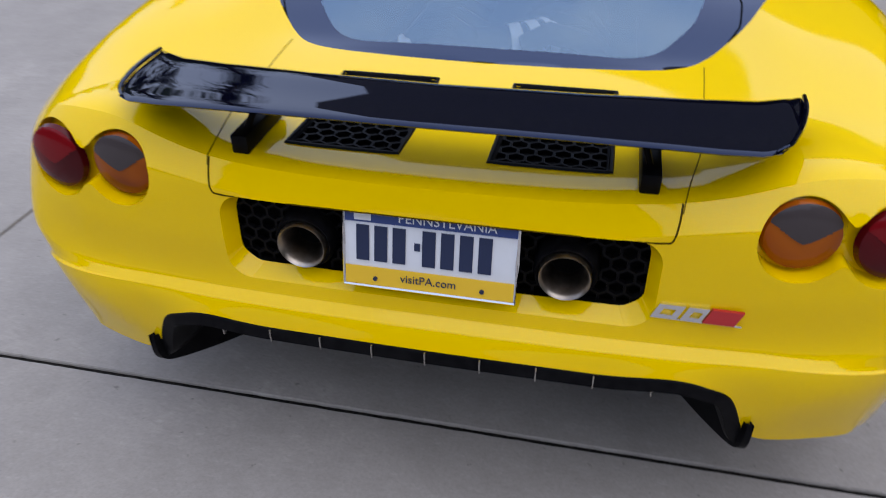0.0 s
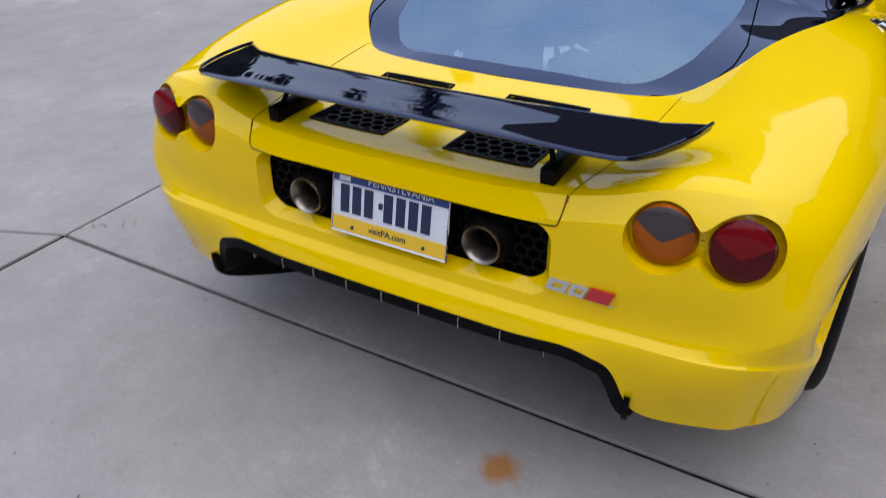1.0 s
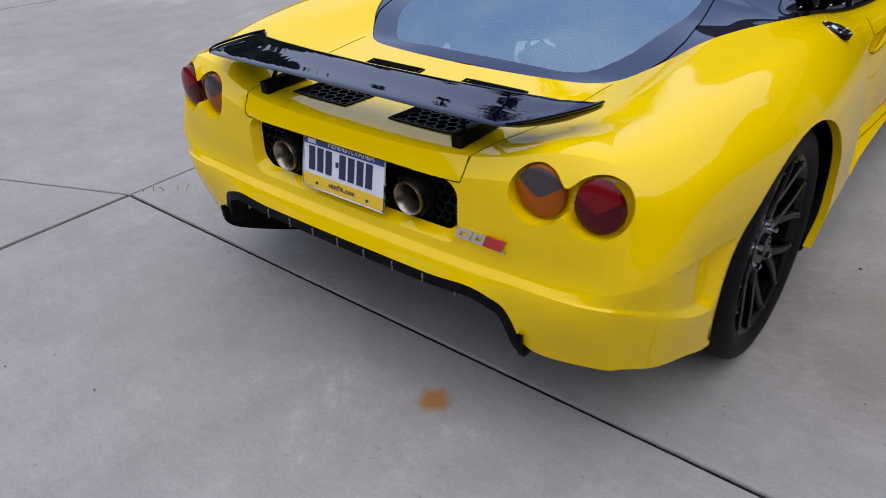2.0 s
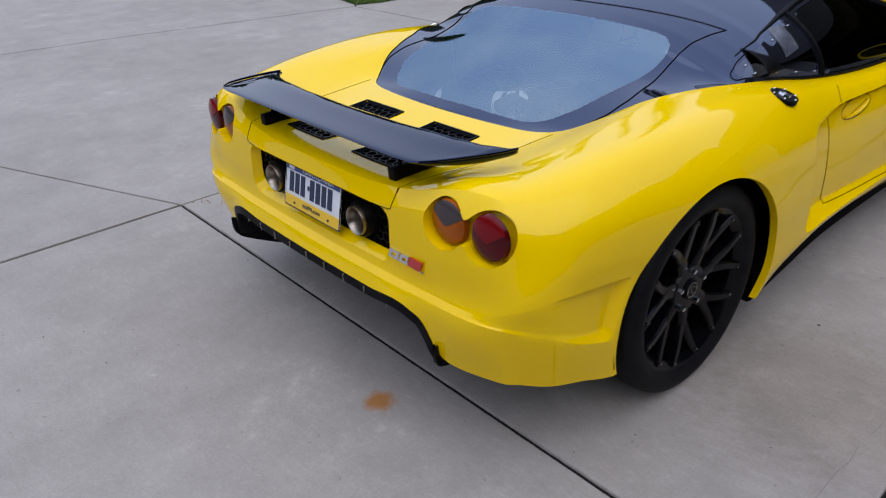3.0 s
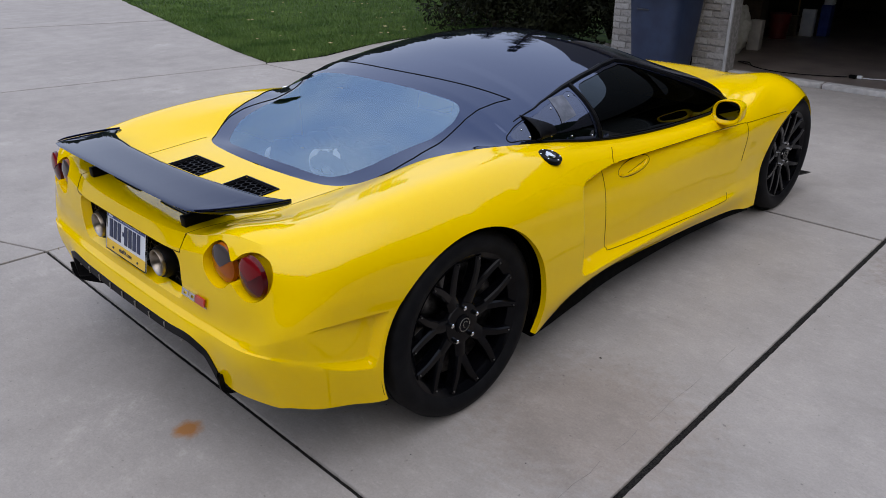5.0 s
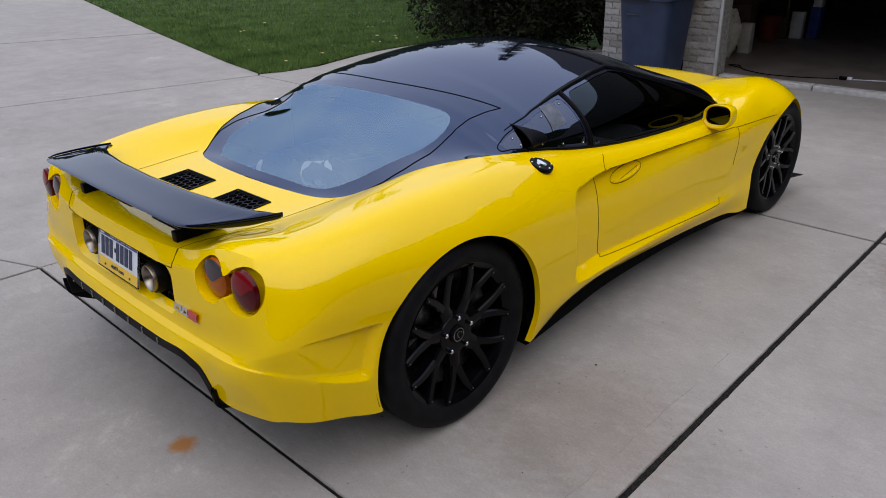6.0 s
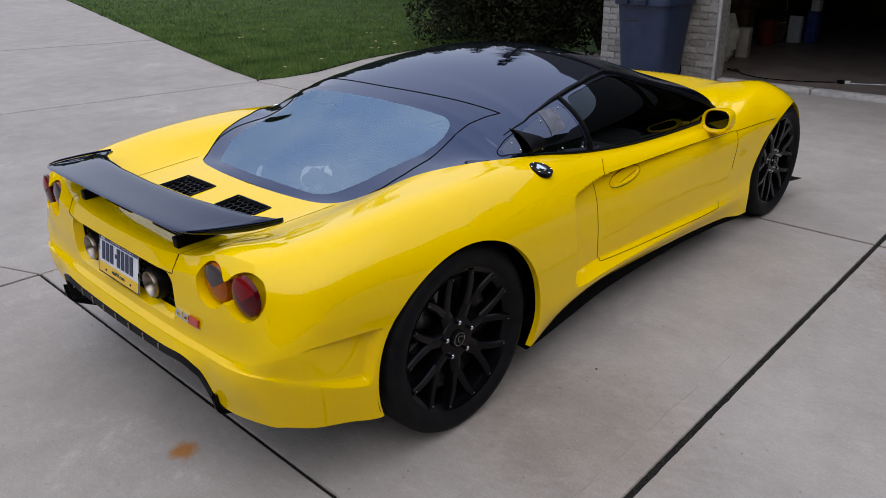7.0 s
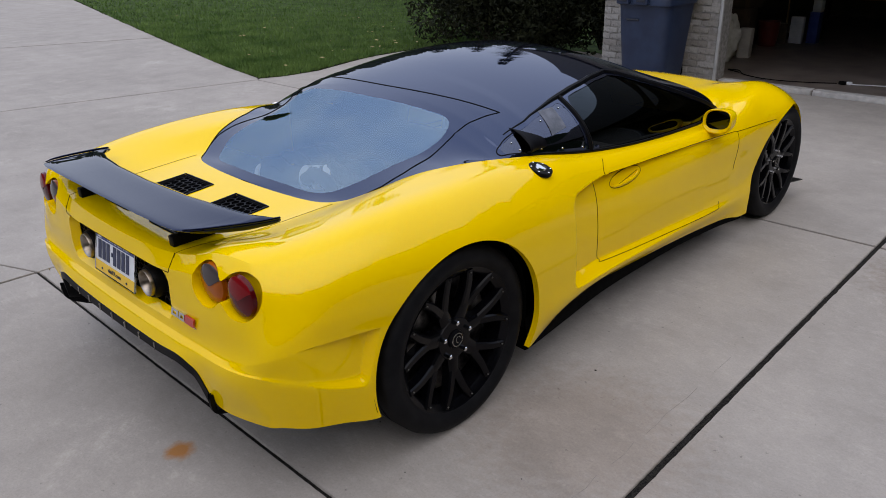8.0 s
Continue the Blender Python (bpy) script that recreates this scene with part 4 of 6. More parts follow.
# ---- tail lamps ----
def dome(r, rise, keep=lambda a, q: True, rings=9, sides=40):
    vs, fs = [], []
    for i in range(rings + 1):
        q = i / rings
        for k in range(sides):
            a = 2 * math.pi * k / sides
            vs.append((r * q * math.cos(a), -rise * math.sqrt(max(0, 1 - .92 * q * q)) + (.010 if i == rings else 0), r * q * math.sin(a)))
    for i in range(rings):
        for k in range(sides):
            if keep(2 * math.pi * (k + .5) / sides, (i + .5) / rings):
                fs.append((i * sides + k, (i + 1) * sides + k, (i + 1) * sides + (k + 1) % sides, i * sides + (k + 1) % sides))
    return np.array(vs), np.array(fs)


def clear_top(a, q):
    """The upper part of a lens, down to a blunt point in its middle."""
    return q * math.sin(a) > -.16 + .66 * math.sqrt((q * math.cos(a)) ** 2 + .012) and q < .97


for side in (1, -1):
    for i, (lx, lz, lr) in enumerate(LAMPS):
        y = .053 + .007 * i
        yaw = side * (3 + 3 * i)
        turn = np.array(Matrix.Rotation(radians(yaw), 3, "Z") @ Matrix.Rotation(radians(-1), 3, "X"))
        centre = np.array((side * lx, y + .012, lz))
        dv, df = dome(lr * 1.0, .017, rings=14, sides=64)
        dv[:, 0] *= 1 - .08 * i
        lamp = part("tail_lamp", (dv @ turn.T + centre, df), (AMBER_LENS, DARK_RED_LENS)[i], car, ("round amber lamp with a clear top", "round dark red tail lamp")[i])
        wv, wf = dome(lr * .99, .0182, clear_top, 40, 120)
        wv[:, 0] *= 1 - .08 * i
        part("lens_insert", compact(wv @ turn.T + centre + np.array((0, -.0008, 0)), wf), (SMOKE_LENS, RED_LENS)[i], lamp, ("clear reversing lens", "bright red lens")[i])
    near_ = np.argsort(np.hypot(lamp_piece[0][:, 0] - .651, lamp_piece[0][:, 2] - .681))[:6]
    web_y = float(lamp_piece[0][near_, 1].mean()) + .0435
    part("lamp_backing", box(side * .6515, web_y + .0005, .681, .017, .006, .022, .002), YELLOW, car)

# ---- number plate, its characters as plain bars ----
lean = Matrix.Rotation(radians(-11), 3, "X")
plate_at = Vector((0, .0180, .622))
plate = part("licence_plate", box(*plate_at, .305, .004, .152, .0018, lean), PLATE_WHITE, car, "white licence plate with blue and yellow bands")


def on_plate(name, x, z, w, h, mat, label="", proud=.0035):
    c = plate_at + lean @ Vector((x, -proud, z))
    return part(name, box(*c, w, .0016, h, .0, lean), mat, plate, label, smooth=False)


on_plate("top_band", 0, .0585, .299, .028, PLATE_BLUE, "dark blue band")
on_plate("bottom_band", 0, -.056, .299, .034, PLATE_YELLOW, "yellow band")
for i in range(7):
    on_plate("character_bar", -.118 + i * .0325 + (.02 if i > 2 else 0), .006, .023, .066, INK, "dark blue bar")
on_plate("separator_bar", -.021, .008, .010, .014, INK)
on_plate("month_sticker", -.118, .058, .030, .020, PLATE_WHITE, "small sticker", .0045)
for x in (-.095, .095):
    c = plate_at + lean @ Vector((x, -.004, -.060))
    part("plate_screw", tube([c, c + Vector((0, -.003, 0))], .0042, 8), INK, plate)
fb = bmesh.new()
c = plate_at
frame_pts = [plate_at + lean @ Vector((sx * .1525, -.003, sz * .076)) for sx, sz in ((-1, -1), (0, -1), (1, -1), (1, 0), (1, 1), (0, 1), (-1, 1), (-1, 0))]
part("plate_frame", tube(frame_pts, .0035, 6, fb, close=True), CHROME, plate, "thin bright frame")


def lettering(name, words, size, place, turn, mat, parent, label=""):
    cu = bpy.data.curves.new(name, "FONT")
    cu.body, cu.size, cu.align_x, cu.align_y, cu.extrude = words, size, "CENTER", "CENTER", .0006
    ob = bpy.data.objects.new(name, cu)
    me = bpy.data.meshes.new_from_object(ob)
    bpy.data.objects.remove(ob)
    me.transform(Matrix.Translation(place) @ turn)
    me.materials.clear()
    me.materials.append(mat)
    return hang(new(name, me), parent, label)


upright = lean.to_4x4() @ Matrix.Rotation(radians(90), 4, "X")
lettering("state_name", "PENNSYLVANIA", .024, plate_at + lean @ Vector((.03, -.0052, .0575)), upright, PLATE_WHITE, plate, "white state name")
lettering("slogan", "visitPA.com", .021, plate_at + lean @ Vector((0, -.0052, -.055)), upright, INK, plate, "dark slogan lettering")

# ---- badge as plain slanted shapes ----
p0, _ = on_skin((.462, -1, .562), (0, 1, 0))
badge = part("badge", box(.454, p0.y - .002, .548, .142, .004, .0035, .001), CHROME, car, "small chrome and red badge of slanted shapes")
for i, (bx, bw) in enumerate(((.405, .042), (.448, .033), (.493, .050))):
    sl = .006
    ring_ = [(-bw / 2 - sl, -.0145), (bw / 2 - sl, -.0145), (bw / 2 + sl, .0145), (-bw / 2 + sl, .0145)]
    hole_ = [(q * .48 + (.002 if i else 0), r * .42) for q, r in ring_]
    bvs = [(bx + q, p0.y - .001 - dy, .564 + r) for dy in (.006, 0) for q, r in ring_] + [(bx + q, p0.y - .001 - dy, .564 + r) for dy in (.006, 0) for q, r in hole_]
    bfs = [(k, (k + 1) % 4, 8 + (k + 1) % 4, 8 + k) for k in range(4)] + [(k, 4 + k, 4 + (k + 1) % 4, (k + 1) % 4) for k in range(4)] + [(8 + k, 8 + (k + 1) % 4, 12 + (k + 1) % 4, 12 + k) for k in range(4)]
    if i == 2:
        bfs = [(0, 1, 2, 3)] + bfs[4:8]
        bvs = bvs[:8]
    part("badge_block", (bvs, bfs), (BADGE_RED if i == 2 else CHROME), badge, "red slanted block" if i == 2 else "", smooth=False)

# ---- lower tail: diffuser with fins ----
half_lip = soften(spline(LINE_BOTTOM, np.linspace(0, 2.66, 80), True), 3)
lip_path = np.vstack([half_lip[:0:-1] * np.array([-1, 1, 1]), half_lip])
run = np.gradient(lip_path, axis=0)
down = np.stack([run[:, 2], 0 * run[:, 0], -run[:, 0]], axis=1)
down /= np.linalg.norm(down, axis=1)[:, None]
taper = np.clip((lip_path[-1, 0] - np.abs(lip_path[:, 0])) / .012 + .35, 0, 1)[:, None]
outer = np.clip((np.abs(lip_path[:, 0]) - .50) / .06, 0, 1)[:, None] * np.array([0, 0, -1])
back = np.array([0, 1, 0])
rings_ = [lip_path + back * .012 - down * .004, lip_path - back * .003 + down * .001, lip_path - back * .006 + down * .026 * taper, lip_path + back * .004 + down * .031 * taper,
          lip_path + back * .18 + down * .034 * taper + outer * .055, lip_path + back * .42 + down * .05 * taper + outer * .11]
vs = np.stack(rings_, axis=1).reshape(-1, 3)
fs = [(i * 6 + k, i * 6 + k + 1, (i + 1) * 6 + k + 1, (i + 1) * 6 + k) for i in range(len(lip_path) - 1) for k in range(5)]
diff = part("diffuser", (vs, fs), SATIN_BLACK, car, "black rear diffuser strip", sharp=50)
for k in range(-4, 5):
    part("fin", box(k * .1, -.031 + .075 * (k * .1) ** 2, .423 - .04 * (k * .1) ** 2, .0028, .012, .028, .0008), STEEL, diff, "thin metal fin")
for side in (1, -1):
    # upright end fence of the diffuser, swept up to the tail
    edge_ = spline([(0, 0, .000, .346), (1, 0, -.006, .314), (2, 0, .004, .282), (3, 0, .038, .257), (4, 0, .125, .218), (5, 0, .235, .176)], np.linspace(0, 5, 40))
    n_ = len(edge_)
    toe = lambda y: .574 - .32 * (y - .012)
    fv_ = [(side * (toe(y) + dx), y, z) for dx in (-.006, .006) for _, y, z in edge_] + [(side * (toe(y) + dx), y, max(z, .350 - .25 * max(0, y))) for dx in (-.006, .006) for _, y, z in edge_]
    ff_ = []
    for i in range(n_ - 1):
        ff_ += [(i, i + 1, 2 * n_ + i + 1, 2 * n_ + i), (n_ + i + 1, n_ + i, 3 * n_ + i, 3 * n_ + i + 1), (i, n_ + i, n_ + i + 1, i + 1)]
    ff_ += [(0, 2 * n_, 3 * n_, n_)]
    part("diffuser_fence", (fv_, ff_), SATIN_BLACK, diff, "black upright end fence", smooth=False)
    # black strip under the sill, added for the shade below the body
    sk = spline([(0, side * .915, 1.115, .178), (.3, side * .908, 1.20, .178), (1, side * .897, 1.40, .190), (2, side * .884, 1.80, .212), (2.6, side * .880, 2.3, .208), (3.2, side * .878, 2.75, .178), (4, side * .885, 3.05, .150)], np.linspace(0, 4, 40))
    sk_v, sk_f = [], []
    for p in sk:
        x, y, z = p
        sk_v += [(x - side * .01, y, z + .10), (x + side * .004, y, z + .03), (x + side * .008, y, z - .026), (x - side * .005, y, z - .036), (x - side * .25, y, z - .02)]
    for i in range(39):
        for k in range(4):
            sk_f.append((i * 5 + k, i * 5 + k + 1, (i + 1) * 5 + k + 1, (i + 1) * 5 + k))
    part("sill_shade_strip", (sk_v, sk_f), MATT_BLACK, car, "matt black strip standing in for shade under the sill")
    part("underside_panel", box(side * .45, 2.1, .16, .80, 2.0, .03, .01), MATT_BLACK, car)
    # front splitter fin
    cv = [(side * .86, 3.72, .20), (side * .90, 3.95, .13), (side * .87, 4.02, .10), (side * .82, 3.74, .12)]
    part("front_canard", (cv + [(x - side * .012, y, z - .004) for x, y, z in cv], [(0, 1, 2, 3), (7, 6, 5, 4), (0, 4, 5, 1), (1, 5, 6, 2), (2, 6, 7, 3), (3, 7, 4, 0)]), SATIN_BLACK, car, "black front corner fin", smooth=False)
    # wheel wells
    for ay, az, r, wx in ((REAR_AXLE, .335, .385, .90), (FRONT_AXLE, .21, .455, .80)):
        wv_, wf_ = revolved([(side * .50, .0), (side * .50, r), (side * .72, r), (side * wx, r - .006)], "x", 48, (0, ay, az))
        wf_ = [f for f in wf_ if min(wv_[q][2] for q in f) > .19]
        part("wheel_well", (wv_, wf_), MATT_BLACK, car)

# ---- wheels ----
def bar_mesh(p, q, w0, w1, d0, d1, mid=None):
    """A tapered, rounded arm from p to q in the wheel's face; x is the axle."""
    pts = [Vector(p), Vector(mid) if mid else (Vector(p) + Vector(q)) / 2, Vector(q)]
    vs, fs = [], []
    n = 9
    path = spline([(i, *v) for i, v in enumerate(pts)], np.linspace(0, 2, n))
    for i in range(n):
        t = i / (n - 1)
        a = path[max(0, i - 1)]
        b = path[min(n - 1, i + 1)]
        d = Vector(b - a).normalized()
        s = Vector((1, 0, 0)).cross(d).normalized()
        w, dep = w0 + (w1 - w0) * t, d0 + (d1 - d0) * t
        c = Vector(path[i])
        for u, h in ((-.5, -1), (-.5, -.15), (-.32, 0), (.32, 0), (.5, -.15), (.5, -1)):
            vs.append(c + s * (u * w) + Vector((h * dep, 0, 0)))
    for i in range(n - 1):
        for k in range(6):
            fs.append((i * 6 + k, i * 6 + (k + 1) % 6, (i + 1) * 6 + (k + 1) % 6, (i + 1) * 6 + k))
    fs += [tuple(range(6)), tuple((n - 1) * 6 + k for k in range(5, -1, -1))]
    return vs, fs


def joined(parts_list):
    vs, fs = [], []
    for v, f in parts_list:
        o = len(vs)
        vs += [tuple(p) for p in v]
        fs += [tuple(q + o for q in g) for g in f]
    return vs, fs


def wheel(radius, rim_r, width, face):
    """A wheel about its own hub, the outer face at x = 0 towards +x. face: how far the hub sits in."""
    barrel = revolved([(-width + .03, rim_r - .03), (-width + .005, rim_r), (-width + .02, rim_r - .02), (-.10, rim_r - .034), (-.035, rim_r - .026), (-.022, rim_r - .010), (-.016, rim_r + .004), (-.024, rim_r + .008)], "x", 72)
    w = part("wheel", barrel, RIM_BLACK, None)
    prof = [(-.020, rim_r - .002), (-.008, rim_r + .012), (-.002, rim_r + .030), (.0, (rim_r + radius) / 2), (-.006, radius - .022), (-.014, radius - .010), (-.030, radius - .002)]
    for g in (.08, .135, .19):
        prof += [(-g + .006, radius), (-g + .005, radius - .007), (-g - .005, radius - .007), (-g - .006, radius)]
    prof += [(-width + .03, radius - .002), (-width + .012, radius - .012), (-width + .002, (rim_r + radius) / 2), (-width + .01, rim_r + .012), (-width + .022, rim_r - .002)]
    part("tyre", revolved(prof, "x", 96), RUBBER, w, "wide low-profile black tyre", local=True)
    for k in range(7):
        a = 2 * math.pi * k / 7 - .70
        arms = []

        def at_wheel(r, turn_, d):
            return Vector((-d, r * math.cos(a + turn_), r * math.sin(a + turn_)))

        for q in (-1, 1):
            arms.append(bar_mesh(at_wheel(.120, q * .04, face * .90), at_wheel(rim_r - .008, q * .250, .017), .034, .026, .040, .034, at_wheel(rim_r * .74, q * .165, face * .58)))
        arms.append(bar_mesh(at_wheel(.045, 0, face), at_wheel(.155, 0, face * .82), .062, .044, .045, .038))
        part("spoke", joined(arms), RIM_BLACK, w, local=True)
        for q in (-1, 1):
            b = bmesh.new()
            bmesh.ops.create_icosphere(b, subdivisions=1, radius=.0035, matrix=Matrix.Translation(at_wheel(rim_r - .018, q * .252, .0145)))
            part("rim_bolt", b, DARK_STEEL, w, local=True)
    part("hub", revolved([(-face - .04, .082), (-face - .01, .084), (-face + .004, .076), (-face + .006, .045), (-face + .004, .0)], "x", 40), RIM_BLACK, w, local=True)
    cap = part("centre_cap", revolved([(-face + .002, .034), (-face + .012, .033), (-face + .015, .028), (-face + .013, .0)], "x", 32), SATIN_BLACK, w, "round black centre cap with a pale ring", local=True)
    ring = [(-face + .0155, .024 * math.cos(t), .024 * math.sin(t)) for t in np.linspace(0, 2 * math.pi, 28, endpoint=False)]
    part("cap_ring", tube(ring, .0016, 6, close=True), STEEL, cap, local=True)
    mark = [(-face + .0155, .004 + .010 * math.cos(t), .012 * math.sin(t)) for t in np.linspace(.4, 4.6, 14)]
    part("cap_mark", tube(mark, .0015, 6), STEEL, cap, local=True)
    for k in range(5):
        a = 2 * math.pi * k / 5 + math.pi / 2
        part("wheel_nut", revolved([(-face + .004, .0085), (-face + .018, .0085), (-face + .020, .006), (-face + .020, .0)], "x", 6, (0, .064 * math.cos(a), .064 * math.sin(a))), CHROME, w, local=True)
    part("brake_disc", revolved([(-face - .075, .07), (-face - .075, rim_r - .055), (-face - .050, rim_r - .055), (-face - .050, .07)], "x", 56), DARK_STEEL, w, "worn steel brake disc", local=True)
    b = bmesh.new()
    box(-face - .060, .080, .070, .05, .035, .055, .010, Matrix.Rotation(radians(-35), 3, "X"), b)
    part("brake_caliper", b, CALIPER, w, "yellow brake caliper", local=True)
    return w


rear_wheel = wheel(.343, .262, .30, .045)
front_wheel = wheel(.334, .250, .26, .035)
hub_places = ((rear_wheel, .932, REAR_AXLE, .343), (front_wheel, .893, FRONT_AXLE, .334))
for w, x, y, z in hub_places:
    other = copy_thing(w, Matrix.Translation((0, 0, 0)))
    for ob, m in ((w, Matrix.Translation((x, y, z))), (other, Matrix.Translation((-x, y, z)) @ Matrix.Rotation(math.pi, 4, "Z"))):
        ob.matrix_basis = m
        ob.parent = car
        ob.matrix_parent_inverse = car.matrix_basis.inverted()
        tagged(ob, "black multi-spoke alloy wheel")

# ---- doors, shut lines and small fittings ----
for side in (1, -1):
    way = (-side, 0, 0)
    X = side * 1.4
    shut_line("door_gap", [(X, 1.600, .695), (X, 1.600, .60), (X, 1.598, .45), (X, 1.600, .385), (X, 1.612, .356), (X, 1.655, .343), (X, 2.1, .315), (X, 2.62, .287), (X, 2.69, .296), (X, 2.70, .32)], way)
    shut_line("door_gap", [(X, 1.640, .706), (X, 1.640, .724), (X, 1.655, .742), (X, 1.685, .760)], way)
    shut_line("door_gap", [(X, 2.855, .650), (X, 2.855, .60), (X, 2.845, .53), (X, 2.825, .46)], way)
    shut_line("wing_gap", [(X, 2.84, .652), (X, 2.95, .648), (X, 3.10, .644), (X, 3.28, .640)], way)
    # no gap at the waist: its crease's shade is drawn as a dark line
    shut_line("waist_crease_shade", [(X, 1.67, .710), (X, 2.1, .689), (X, 2.4, .676), (X, 2.84, .655)], way, radius=.0014)
    shut_line("deck_gap", [(side * .402, .040, 1.2), (side * .412, .10, 1.2), (side * .440, .25, 1.2), (side * .455, .45, 1.2), (side * .464, .60, 1.2)], (0, 0, -1), SOFT_GAP, .0012)
    shut_line("lid_gap", [(0, -.5, .6925), (side * .12, -.5, .6925), (side * .25, -.5, .691), (side * .366, -.5, .690)], (0, 1, 0), radius=.0013)
    shut_line("lip_gap", [(side * .366, -.5, .690), (side * .380, -.5, .691), (side * .392, -.5, .695), (side * .398, -.5, .72), (side * .40, -.5, .75)], (0, 1, 0))
    # door handle: an oval with a flap, its recess shading drawn as dark lines
    oval = []
    for a in np.linspace(0, 2 * math.pi, 36, endpoint=False):
        p, n = on_skin((X, 1.826 + .120 * math.cos(a), .656 + .031 * math.sin(a) + .008 * math.cos(a)), way)
        if p is not None:
            oval.append(p)
    h = part("door_handle", tube(oval, .0015, 6, close=True), GAP, car, "oval flush door handle")
    flap = [on_skin((X, 1.818 + .100 * t, .652 + .008 * t - .016 * math.sqrt(max(0, 1 - t * t))), way)[0] for t in np.linspace(-1, 1, 18)]
    part("handle_flap", tube([q + Vector((side * .002, 0, 0)) for q in flap if q is not None], .0065, 8), YELLOW, h)
    for name, curve in (("handle_shade_arc", [(t, .012 + .017 * math.sqrt(max(0, 1 - t * t))) for t in np.linspace(-.8, .82, 16)]), ("handle_edge", [(t, -.008 + .012 * t) for t in np.linspace(-.84, .80, 10)])):
        laid = [on_skin((X, 1.826 + .112 * t, .656 + .008 * t + q), way)[0] for t, q in curve]
        part(name, tube([q for q in laid if q is not None], .0013, 6), GAP, h)
    # fuel cap behind the quarter window
    p, n = on_skin((side * .845, 1.262, 1.3), (0, 0, -1))
    n = (n * .55 + Vector((0, 0, .45))).normalized()
    p = p + n * .003
    turn = n.to_track_quat("Z", "Y").to_matrix().to_4x4()
    fv, ff = revolved([(-.012, .046), (.002, .046), (.004, .042), (.003, .034), (.002, .0)], "z", 40)
    cap = part("fuel_cap", ([Matrix.Translation(p) @ turn @ Vector(q) for q in fv], ff), SATIN_BLACK, car, "round black fuel cap with bolts")
    cv_, cf_ = revolved([(.004, .022), (.010, .020), (.012, .0)], "z", 24)
    part("cap_centre", ([Matrix.Translation(p) @ turn @ Vector(q) for q in cv_], cf_), CHROME, cap, "pale metal centre")
    for k in range(6):
        a = k * math.pi / 3 + .3
        q0 = Matrix.Translation(p) @ turn @ Vector((.039 * math.cos(a), .039 * math.sin(a), .003))
        b = bmesh.new()
        bmesh.ops.create_icosphere(b, subdivisions=1, radius=.0045, matrix=Matrix.Translation(q0))
        part("cap_bolt", b, CHROME, cap)
    # door mirror: a rounded shell, open to the rear round a dark glass
    mv, mf = [], []
    rings, segs = 14, 28
    for i in range(rings + 1):
        t = i / rings
        s = math.sqrt(max(0, 1 - (1 - t) ** 2.2))
        for k in range(segs):
            a = 2 * math.pi * k / segs
            ca, sa = math.cos(a), math.sin(a)
            mv.append((side * (.905 + .080 * s * math.copysign(abs(ca) ** .75, ca)), 2.705 - .135 * t - .018 * s * ca, .757 + .060 * s * math.copysign(abs(sa) ** .75, sa) + .010 * ca * s))
    for i in range(rings):
        for k in range(segs):
            mf.append((i * segs + k, i * segs + (k + 1) % segs, (i + 1) * segs + (k + 1) % segs, (i + 1) * segs + k))
    mirror = part("door_mirror", (mv, mf), YELLOW, car, "yellow door mirror with dark glass")
    gl, lip_v = [], []
    for a in np.linspace(0, 2 * math.pi, 32, endpoint=False):
        ca, sa = math.cos(a), math.sin(a)
        u, v = math.copysign(abs(ca) ** .75, ca), math.copysign(abs(sa) ** .75, sa)
        for wide, tall, y_, z_ in ((.080, .060, 2.570, .757), (.075, .055, 2.567, .759), (.067, .045, 2.576, .763)):
            lip_v.append((side * (.905 + wide * u), y_ - .018 * ca, z_ + tall * v + .010 * ca))
        gl.append((side * (.905 + .067 * u), 2.578 - .018 * ca, .763 + .045 * v + .010 * ca))
    lip_f = [(3 * k + r, 3 * ((k + 1) % 32) + r, 3 * ((k + 1) % 32) + r + 1, 3 * k + r + 1) for k in range(32) for r in (0, 1)]
    part("mirror_lip", (lip_v, lip_f), YELLOW, mirror)
    part("mirror_glass", (gl, [tuple(range(32))]), glass_mirror, mirror, "mirror glass with a dark reflection put into its colour", smooth=False)
    part("mirror_stalk", tube([(side * .80, 2.66, .70), (side * .87, 2.655, .73)], .022, 10), YELLOW, mirror)

# ---- ground, driveway slabs, lawn ----
ground = part("ground", ([(-400, -400, -.14), (400, -400, -.14), (400, 400, -.14), (-400, 400, -.14)], [(0, 1, 2, 3)]), SOIL, None, smooth=False)
tagged(ground, "dark soil and grass reaching to the horizon", "ground", kind="structure")
bed = part("driveway_bed", box(-9.6, -2.3, -.060, 28.9, 20.5, .10), JOINT, None, smooth=False)
tagged(bed, "dark filler under the driveway joints", "ground", kind="structure")
driveway = thing("driveway", (0, 0, 0), "grey brushed concrete driveway in large slabs with dark joints", "driveway", kind="structure")


W1, W2, W3, W4, W5, W6, W7 = .0125, .0075, .006, .011, .030, .014, .011
edge_r = random.Random(21)


